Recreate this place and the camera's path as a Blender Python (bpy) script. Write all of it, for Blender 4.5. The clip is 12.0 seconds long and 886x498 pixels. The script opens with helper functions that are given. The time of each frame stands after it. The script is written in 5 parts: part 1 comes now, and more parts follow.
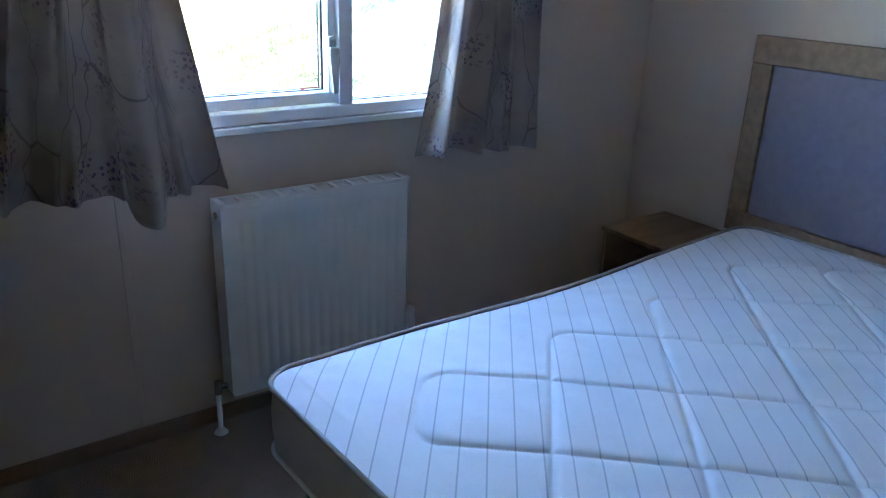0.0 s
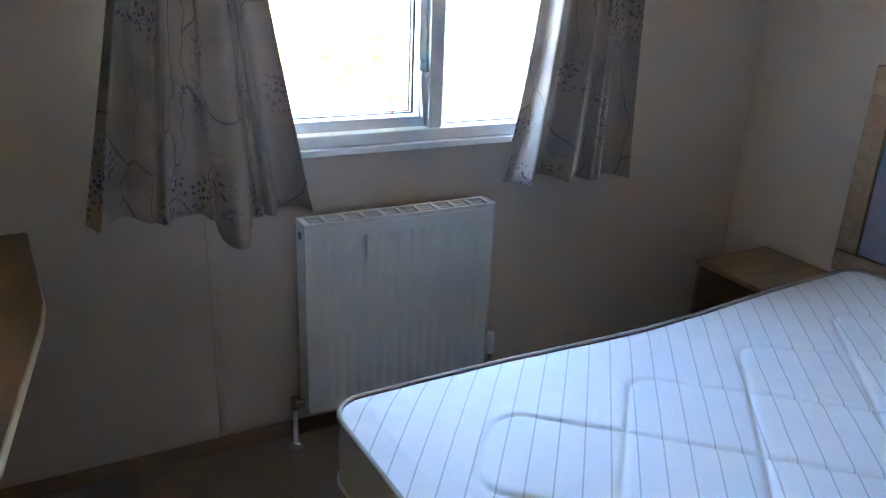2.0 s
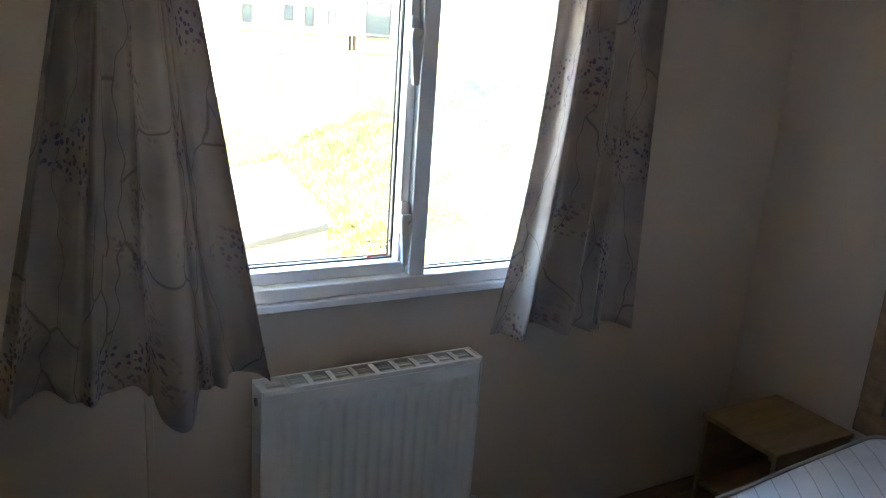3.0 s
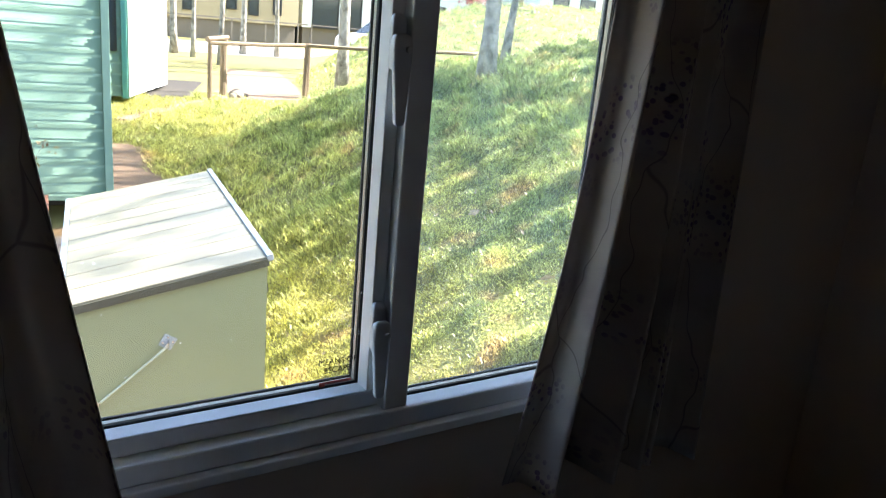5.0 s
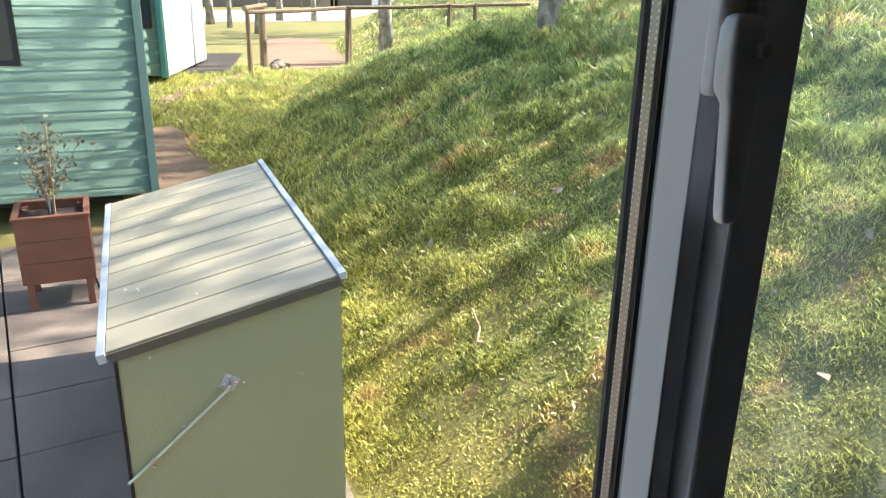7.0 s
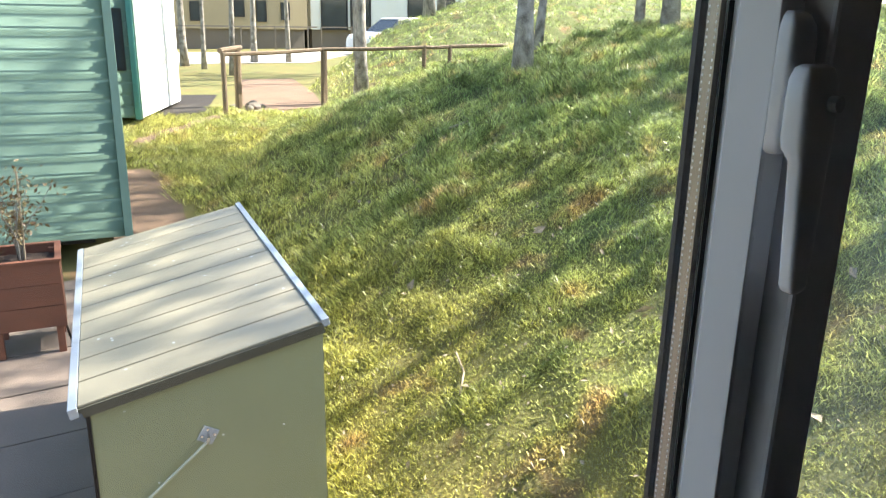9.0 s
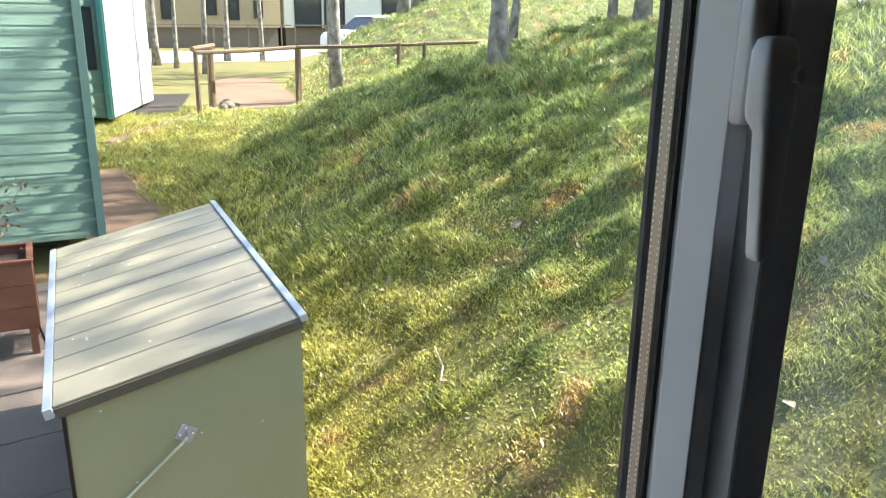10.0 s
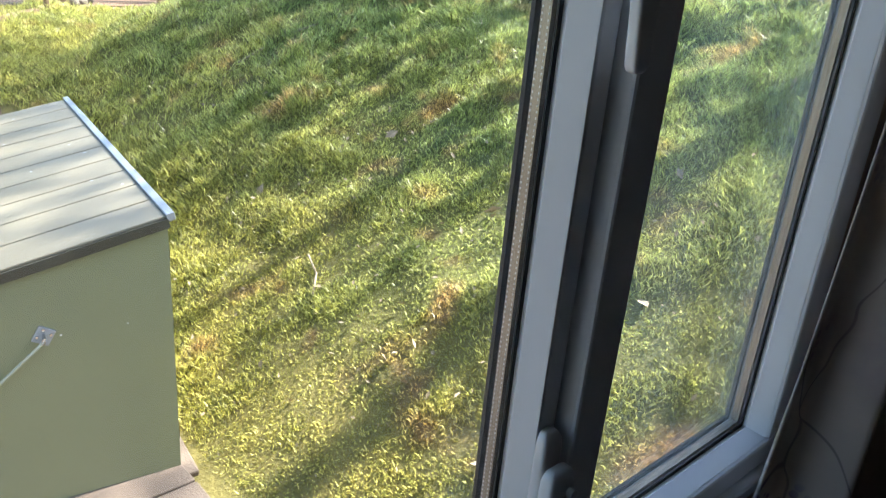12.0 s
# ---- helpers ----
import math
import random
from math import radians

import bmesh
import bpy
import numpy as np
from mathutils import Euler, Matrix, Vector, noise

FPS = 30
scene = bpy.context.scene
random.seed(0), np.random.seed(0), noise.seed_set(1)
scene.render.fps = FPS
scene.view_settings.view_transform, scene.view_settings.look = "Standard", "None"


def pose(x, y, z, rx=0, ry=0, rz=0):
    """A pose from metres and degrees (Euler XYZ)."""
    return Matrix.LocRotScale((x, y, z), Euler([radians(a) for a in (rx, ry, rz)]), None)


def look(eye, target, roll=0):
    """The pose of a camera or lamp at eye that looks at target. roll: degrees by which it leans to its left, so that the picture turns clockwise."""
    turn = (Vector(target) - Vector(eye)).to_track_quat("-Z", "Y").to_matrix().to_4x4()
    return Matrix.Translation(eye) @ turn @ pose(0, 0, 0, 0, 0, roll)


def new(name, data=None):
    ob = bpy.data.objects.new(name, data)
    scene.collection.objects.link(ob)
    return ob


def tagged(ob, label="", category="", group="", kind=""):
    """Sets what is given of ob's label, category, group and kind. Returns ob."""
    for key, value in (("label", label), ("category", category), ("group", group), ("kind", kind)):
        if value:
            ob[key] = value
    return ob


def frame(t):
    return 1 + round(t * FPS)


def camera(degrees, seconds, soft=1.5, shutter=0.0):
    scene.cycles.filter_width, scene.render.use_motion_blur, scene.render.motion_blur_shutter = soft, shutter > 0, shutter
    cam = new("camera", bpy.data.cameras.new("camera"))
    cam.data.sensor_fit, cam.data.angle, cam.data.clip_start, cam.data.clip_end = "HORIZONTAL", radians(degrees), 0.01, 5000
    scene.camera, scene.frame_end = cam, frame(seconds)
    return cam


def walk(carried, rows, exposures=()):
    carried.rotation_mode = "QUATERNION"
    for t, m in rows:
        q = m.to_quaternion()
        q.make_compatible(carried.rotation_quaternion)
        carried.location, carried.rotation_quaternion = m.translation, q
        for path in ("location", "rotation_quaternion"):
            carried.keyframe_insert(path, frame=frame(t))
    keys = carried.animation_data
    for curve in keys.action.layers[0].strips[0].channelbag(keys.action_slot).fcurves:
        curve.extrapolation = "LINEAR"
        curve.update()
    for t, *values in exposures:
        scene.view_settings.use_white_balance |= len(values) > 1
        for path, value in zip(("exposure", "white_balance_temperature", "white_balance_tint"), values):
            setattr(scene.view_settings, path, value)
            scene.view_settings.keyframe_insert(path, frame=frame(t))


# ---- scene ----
cam = camera(59.8, 12.0, soft=1.1)
PATH = [
    (0, (0.058, -0.177, 1.352), (1.155, 1.336, 0.642), 2.1),
    (0.5, (0.052, -0.14, 1.337), (0.988, 1.445, 0.555), 1.8),
    (1, (0.057, -0.148, 1.339), (0.957, 1.429, 0.501), 1.4),
    (1.5, (0.059, -0.149, 1.368), (0.979, 1.458, 0.612), 2.0),
    (2, (0.118, -0.147, 1.402), (1.008, 1.499, 0.694), 2.4),
    (2.5, (0.222, -0.045, 1.415), (1.154, 1.619, 0.811), 3.3),
    (3, (0.26, 0.15, 1.542), (1.212, 1.821, 1.001), 4.2),
    (3.5, (0.319, 0.217, 1.62), (1.195, 1.937, 1.097), 4.0),
    (3.7, (0.349, 0.259, 1.611), (1.199, 1.994, 1.097), 4.0),
    (5.3, (0.569, 0.932, 1.557), (1.66, 2.512, 0.996), 5.6),
    (5.5, (0.594, 1.002, 1.557), (1.648, 2.597, 0.968), 5.0),
    (5.9, (0.617, 1.145, 1.547), (1.679, 2.721, 0.924), 4.2),
    (6, (0.617, 1.192, 1.554), (1.715, 2.742, 0.928), 4.6),
    (6.5, (0.644, 1.342, 1.557), (1.82, 2.826, 0.912), 4.1),
    (7, (0.692, 1.476, 1.563), (1.643, 3.105, 0.898), 1.2),
    (7.5, (0.674, 1.549, 1.586), (1.652, 3.17, 0.942), 1.9),
    (7.7, (0.676, 1.566, 1.589), (1.67, 3.19, 0.976), 1.9),
    (9.5, (0.693, 1.538, 1.558), (1.729, 3.152, 0.989), 0.8),
    (10, (0.687, 1.536, 1.553), (1.755, 3.126, 0.979), 0.8),
    (10.5, (0.71, 1.546, 1.515), (1.814, 3.1, 0.911), 1.5),
    (11, (0.702, 1.541, 1.514), (1.844, 3.05, 0.87), 1.9),
    (11.5, (0.69, 1.538, 1.505), (1.879, 2.996, 0.828), 3.0),
    (12, (0.664, 1.518, 1.486), (1.956, 2.848, 0.736), 5.1),
]
walk(cam, [(t, look(eye, target, roll)) for t, eye, target, roll in PATH],
     exposures=[(0.0, 5.9, 5350, 10), (1.0, 6.15, 5800, 10), (2.2, 6.3, 6300, 10), (2.7, 6.1, 6700, 10), (3.2, 5.3, 6700, 10), (3.7, 4.55, 6600, 10), (5.0, 2.95, 6650, 10), (5.5, 2.75, 6750, 10), (6.8, 2.1, 6800, 10), (10.0, 2.1, 6750, 10), (12.0, 2.2, 6500, 10)])

# ---- world and sun ----
SUN_AZ, SUN_EL = 97.0, 47.0   # degrees from +y towards +x, and above the horizon
sun_way = Vector((math.sin(radians(SUN_AZ)) * math.cos(radians(SUN_EL)), math.cos(radians(SUN_AZ)) * math.cos(radians(SUN_EL)), math.sin(radians(SUN_EL))))
world = bpy.data.worlds.new("sky")
scene.world = world
world.use_nodes = True
sky = world.node_tree.nodes.new("ShaderNodeTexSky")
sky.sky_type, sky.sun_disc = "NISHITA", False
sky.sun_elevation, sky.sun_rotation = radians(SUN_EL), radians(SUN_AZ)
world.node_tree.links.new(sky.outputs[0], world.node_tree.nodes["Background"].inputs[0])
world.node_tree.nodes["Background"].inputs[1].default_value = 0.12
sun = new("sun", bpy.data.lights.new("sun", "SUN"))
sun.data.energy, sun.data.angle, sun.data.color = 5.0, radians(0.55), (1.0, 0.96, 0.89)
sun.matrix_world = look(tuple(sun_way * 60), (0, 0, 0))


# ---- materials ----
def mat(name, color, rough=0.6, metal=0.0, vary=0.12, scale=8.0, bump=0.0, bump_scale=60.0, stretch=(1, 1, 1), color2=None, fine=0.0, island=0.0, sheen=0.0):
    """A surface with variation at two scales and fine relief, in metres."""
    m = bpy.data.materials.new(name)
    m.use_nodes = True
    nt = m.node_tree
    n, ln = nt.nodes, nt.links
    b = n["Principled BSDF"]
    b.inputs["Roughness"].default_value, b.inputs["Metallic"].default_value = rough, metal
    if sheen:
        b.inputs["Sheen Weight"].default_value = sheen
    geo = n.new("ShaderNodeNewGeometry")
    mp = n.new("ShaderNodeMapping")
    mp.inputs["Scale"].default_value = stretch
    ln.new(geo.outputs["Position"], mp.inputs[0])
    big = n.new("ShaderNodeTexNoise")
    big.inputs["Scale"].default_value, big.inputs["Detail"].default_value = scale, 5
    ln.new(mp.outputs[0], big.inputs["Vector"])
    small = n.new("ShaderNodeTexNoise")
    small.inputs["Scale"].default_value, small.inputs["Detail"].default_value = bump_scale, 4
    ln.new(mp.outputs[0], small.inputs["Vector"])
    c2 = color2 or tuple(max(0.0, c * (1 - 2.2 * vary)) for c in color)
    ramp = n.new("ShaderNodeValToRGB")
    ramp.color_ramp.elements[0].position, ramp.color_ramp.elements[1].position = 0.32, 0.68
    ramp.color_ramp.elements[0].color, ramp.color_ramp.elements[1].color = (*c2, 1), (*color, 1)
    ln.new(big.outputs[0], ramp.inputs[0])
    out = ramp.outputs[0]
    if fine:
        mx = n.new("ShaderNodeMix")
        mx.data_type, mx.blend_type = "RGBA", "MULTIPLY"
        mx.inputs["Factor"].default_value = fine
        ln.new(out, mx.inputs["A"])
        ln.new(small.outputs[1], mx.inputs["B"])
        sat = n.new("ShaderNodeHueSaturation")
        sat.inputs["Saturation"].default_value = 0.0
        sat.inputs["Value"].default_value = 1.7
        ln.new(small.outputs[1], sat.inputs["Color"])
        ln.new(sat.outputs[0], mx.inputs["B"])
        out = mx.outputs["Result"]
    if island:
        info = n.new("ShaderNodeObjectInfo")
        hsv = n.new("ShaderNodeHueSaturation")
        mr = n.new("ShaderNodeMapRange")
        mr.inputs["To Min"].default_value, mr.inputs["To Max"].default_value = 1 - island, 1 + island
        ln.new(info.outputs["Random"], mr.inputs["Value"])
        ln.new(mr.outputs[0], hsv.inputs["Value"])
        ln.new(out, hsv.inputs["Color"])
        out = hsv.outputs[0]
    ln.new(out, b.inputs["Base Color"])
    if bump:
        bp = n.new("ShaderNodeBump")
        bp.inputs["Strength"].default_value, bp.inputs["Distance"].default_value = bump, 0.01
        ln.new(small.outputs[0], bp.inputs["Height"])
        ln.new(bp.outputs[0], b.inputs["Normal"])
    return m


def glass_material(name="window_glass", film=0.0):
    m = bpy.data.materials.new(name)
    m.use_nodes = True
    nt = m.node_tree
    nt.nodes.remove(nt.nodes["Principled BSDF"])
    tr, gl, mx, fr, pw, mr = (nt.nodes.new("ShaderNode" + k) for k in ("BsdfTransparent", "BsdfGlossy", "MixShader", "LayerWeight", "Math", "MapRange"))
    tr.inputs[0].default_value = (0.985, 0.99, 0.985, 1)
    gl.inputs["Roughness"].default_value = 0.01
    pw.operation, pw.inputs[1].default_value = "POWER", 5.0
    mr.inputs["To Min"].default_value, mr.inputs["To Max"].default_value = 0.03, 0.9
    nt.links.new(fr.outputs["Facing"], pw.inputs[0])
    nt.links.new(pw.outputs[0], mr.inputs["Value"])
    nt.links.new(mr.outputs[0], mx.inputs[0])
    nt.links.new(tr.outputs[0], mx.inputs[1])
    nt.links.new(gl.outputs[0], mx.inputs[2])
    out = mx.outputs[0]
    if film:                      # an uneven blue-green translucent film, drawn out upright, on the outer pane
        geo, mp, nz, fm, veil, both = (nt.nodes.new("ShaderNode" + k) for k in ("NewGeometry", "Mapping", "TexNoise", "MapRange", "BsdfTranslucent", "MixShader"))
        mp.inputs["Scale"].default_value = (9, 9, 2.2)
        nz.inputs["Scale"].default_value, nz.inputs["Detail"].default_value = 1.0, 5
        fm.inputs["From Min"].default_value, fm.inputs["From Max"].default_value = 0.36, 0.68
        fm.inputs["To Min"].default_value, fm.inputs["To Max"].default_value = film * 0.25, film
        veil.inputs[0].default_value = (0.62, 0.85, 0.86, 1)
        nt.links.new(geo.outputs["Position"], mp.inputs[0])
        nt.links.new(mp.outputs[0], nz.inputs["Vector"])
        nt.links.new(nz.outputs[0], fm.inputs["Value"])
        nt.links.new(fm.outputs[0], both.inputs[0])
        nt.links.new(out, both.inputs[1])
        nt.links.new(veil.outputs[0], both.inputs[2])
        out = both.outputs[0]
    nt.links.new(out, nt.nodes["Material Output"].inputs[0])
    return m


M_WALL = mat("wall_board", (0.66, 0.55, 0.46), 0.7, vary=0.03, scale=3, bump=0.06, bump_scale=400, stretch=(1, 1, 0.3))
M_CEIL = mat("ceiling_board", (0.78, 0.76, 0.72), 0.8, vary=0.02)
M_CARPET = mat("carpet", (0.23, 0.155, 0.115), 0.95, vary=0.12, scale=14, bump=0.5, bump_scale=330, fine=0.9, sheen=0.3)
M_UPVC = mat("white_upvc", (0.80, 0.81, 0.83), 0.32, vary=0.015)
M_GASKET = mat("black_gasket", (0.015, 0.015, 0.017), 0.6)
M_SPACER = mat("aluminium_spacer", (0.42, 0.36, 0.29), 0.42, metal=0.6)
M_ENAMEL = mat("white_enamel", (0.80, 0.81, 0.80), 0.35, vary=0.02)
M_CHROME = mat("chrome", (0.65, 0.65, 0.65), 0.25, metal=1.0)
M_OAK = mat("oak_laminate", (0.34, 0.21, 0.115), 0.5, vary=0.16, scale=5, bump=0.1, bump_scale=120, stretch=(1, 6, 6), fine=0.25)
M_OAKDARK = mat("oak_laminate_warm", (0.22, 0.115, 0.055), 0.45, vary=0.16, scale=4, bump=0.1, bump_scale=120, stretch=(7, 1, 7), fine=0.25)
M_EDGE = mat("pale_oak_edging", (0.55, 0.42, 0.28), 0.45)
M_MAUVE = mat("mauve_weave", (0.25, 0.22, 0.275), 0.9, vary=0.06, scale=30, bump=0.5, bump_scale=500, fine=0.4, sheen=0.3)
M_BLACK = mat("black_metal", (0.02, 0.02, 0.022), 0.4, metal=0.5)
M_SILVER = mat("satin_silver", (0.84, 0.85, 0.87), 0.3, metal=0.0)
M_SHED = mat("olive_painted_steel", (0.30, 0.32, 0.19), 0.5, vary=0.04, scale=3, bump=0.03, bump_scale=200)
M_SHEDROOF = mat("grey_green_roof_steel", (0.33, 0.295, 0.215), 0.45, vary=0.06, scale=4, island=0.05)
M_SHEDDARK = mat("shed_dark_trim", (0.10, 0.095, 0.07), 0.5)
M_GALV = mat("galvanised_trim", (0.48, 0.53, 0.60), 0.4, metal=0.3)
M_VAN = mat("mint_green_cladding", (0.21, 0.325, 0.26), 0.45, vary=0.05, scale=2)
M_VANTRIM = mat("teal_trim", (0.12, 0.36, 0.31), 0.4)
M_VANWHITE = mat("cream_van_end", (0.72, 0.74, 0.70), 0.5, vary=0.05)
M_DARK = mat("dark_void", (0.025, 0.022, 0.02), 0.9)
M_PANE = mat("dark_window_pane", (0.05, 0.06, 0.07), 0.08)
M_PAVE = mat("paving_slab", (0.24, 0.185, 0.15), 0.85, vary=0.15, scale=3, bump=0.4, bump_scale=90, fine=0.35, island=0.12)
M_TERRA = mat("stained_planter_wood", (0.25, 0.095, 0.055), 0.6, vary=0.15, scale=6, bump=0.2, bump_scale=80, island=0.1, stretch=(1, 1, 5))
M_SOIL = mat("soil", (0.06, 0.04, 0.03), 0.95, bump=1.0, bump_scale=60, vary=0.2)
M_FENCE = mat("weathered_fence_wood", (0.24, 0.17, 0.11), 0.8, vary=0.2, scale=8, bump=0.4, bump_scale=60, stretch=(3, 3, 0.5))
M_BARK = mat("grey_bark", (0.46, 0.42, 0.37), 0.9, vary=0.25, scale=11, bump=1.0, bump_scale=40, stretch=(1, 1, 0.7), color2=(0.13, 0.11, 0.09), fine=0.75)
M_LEAF = mat("young_leaf", (0.11, 0.15, 0.03), 0.5, vary=0.3, scale=2)
M_SHRUB = mat("shrub_leaf", (0.40, 0.32, 0.13), 0.35, vary=0.4, scale=25, color2=(0.12, 0.05, 0.03))
M_CREAM = mat("tan_render", (0.40, 0.325, 0.20), 0.8, vary=0.05)
M_PLINTH = mat("grey_plinth", (0.20, 0.17, 0.14), 0.8)
M_ROOF = mat("roof_felt", (0.12, 0.11, 0.10), 0.8)
M_PATH = mat("gravel_path", (0.245, 0.155, 0.10), 0.9, vary=0.15, scale=3, bump=0.6, bump_scale=50, fine=0.5)
# near-black brown that stands in for a cast shadow on the ground
M_SHADOWSHEET = mat("painted_ground_shadow", (0.035, 0.026, 0.020), 0.9, vary=0.15, scale=4, bump=0.5, bump_scale=50, fine=0.4)
M_ROAD = mat("pale_concrete_road", (0.46, 0.43, 0.38), 0.9, vary=0.1, scale=2, bump=0.3, bump_scale=40)
M_BLOOM = mat("red_blossom", (0.55, 0.05, 0.09), 0.6, vary=0.2, scale=20)
M_BLUESHINE = mat("nylon_cord", (0.62, 0.66, 0.52), 0.6)
M_RED = mat("red_sticker", (0.45, 0.05, 0.03), 0.5)
M_INK = mat("black_ink", (0.02, 0.02, 0.02), 0.6)
M_DRY = mat("dry_leaf", (0.48, 0.38, 0.27), 0.8, vary=0.2, scale=30)
M_GLASS = glass_material()
M_GLASSFILMED = glass_material("filmed_window_glass", 0.06)


def ground_material(name, blades=False):
    """Turf: yellow moss low down, lusher and greener up the bank, with dry straw patches; blades vary one by one."""
    low = ((0.49, 0.45, 0.145), (0.30, 0.30, 0.085)) if blades else ((0.25, 0.20, 0.055), (0.13, 0.12, 0.035))
    high = ((0.295, 0.335, 0.115), (0.16, 0.21, 0.07)) if blades else ((0.13, 0.15, 0.04), (0.075, 0.09, 0.028))
    m = mat(name, low[0], 0.38 if blades else 0.9, scale=2.2, color2=low[1], bump=0.0 if blades else 1.0, bump_scale=45, fine=0.0 if blades else 0.6)
    n, ln = m.node_tree.nodes, m.node_tree.links
    b = n["Principled BSDF"]
    base = b.inputs["Base Color"].links[0].from_socket
    geo, sx = n.new("ShaderNodeNewGeometry"), n.new("ShaderNodeSeparateXYZ")
    ln.new(geo.outputs["Position"], sx.inputs[0])

    def field(scale, lo, hi, detail=5):
        t, r = n.new("ShaderNodeTexNoise"), n.new("ShaderNodeMapRange")
        t.inputs["Scale"].default_value, t.inputs["Detail"].default_value = scale, detail
        ln.new(geo.outputs["Position"], t.inputs["Vector"])
        r.inputs["From Min"].default_value, r.inputs["From Max"].default_value = lo, hi
        ln.new(t.outputs[0], r.inputs["Value"])
        return r.outputs[0]

    def blend(f, a, bb):
        x = n.new("ShaderNodeMix")
        x.data_type = "RGBA"
        ln.new(f, x.inputs["Factor"])
        for sock, v in ((x.inputs["A"], a), (x.inputs["B"], bb)):
            if isinstance(v, tuple):
                sock.default_value = (*v, 1)
            else:
                ln.new(v, sock)
        return x.outputs["Result"]

    up, add = n.new("ShaderNodeMapRange"), n.new("ShaderNodeMath")
    up.inputs["From Min"].default_value, up.inputs["From Max"].default_value = -0.35, 0.75
    add.operation = "MULTIPLY_ADD"
    add.inputs[1].default_value = 0.9
    ln.new(field(1.1, 0.3, 0.7), add.inputs[0])
    ln.new(sx.outputs[2], add.inputs[2])
    add2 = n.new("ShaderNodeMath")
    add2.operation, add2.inputs[1].default_value = "SUBTRACT", 0.45
    ln.new(add.outputs[0], add2.inputs[0])
    ln.new(add2.outputs[0], up.inputs["Value"])
    lush = blend(field(3.0, 0.35, 0.65), high[1], high[0])
    out = blend(up.outputs[0], base, lush)
    out = blend(field(2.6, 0.57, 0.70, 7), out, (0.46, 0.33, 0.14) if blades else (0.20, 0.12, 0.055))
    if blades:
        hsv, m2 = n.new("ShaderNodeHueSaturation"), n.new("ShaderNodeMapRange")
        m2.inputs["To Min"].default_value, m2.inputs["To Max"].default_value = 0.18, 2.7
        ln.new(geo.outputs["Random Per Island"], m2.inputs["Value"])
        ln.new(m2.outputs[0], hsv.inputs["Value"])
        ln.new(out, hsv.inputs["Color"])
        out = hsv.outputs[0]
        tr, ms = n.new("ShaderNodeBsdfTranslucent"), n.new("ShaderNodeMixShader")
        ln.new(out, tr.inputs[0])
        ms.inputs[0].default_value = 0.4
        ln.new(b.outputs[0], ms.inputs[1])
        ln.new(tr.outputs[0], ms.inputs[2])
        ln.new(ms.outputs[0], n["Material Output"].inputs[0])
    ln.new(out, b.inputs["Base Color"])
    return m


M_GROUND = ground_material("turf_soil")
M_GRASS = ground_material("grass_blade", True)


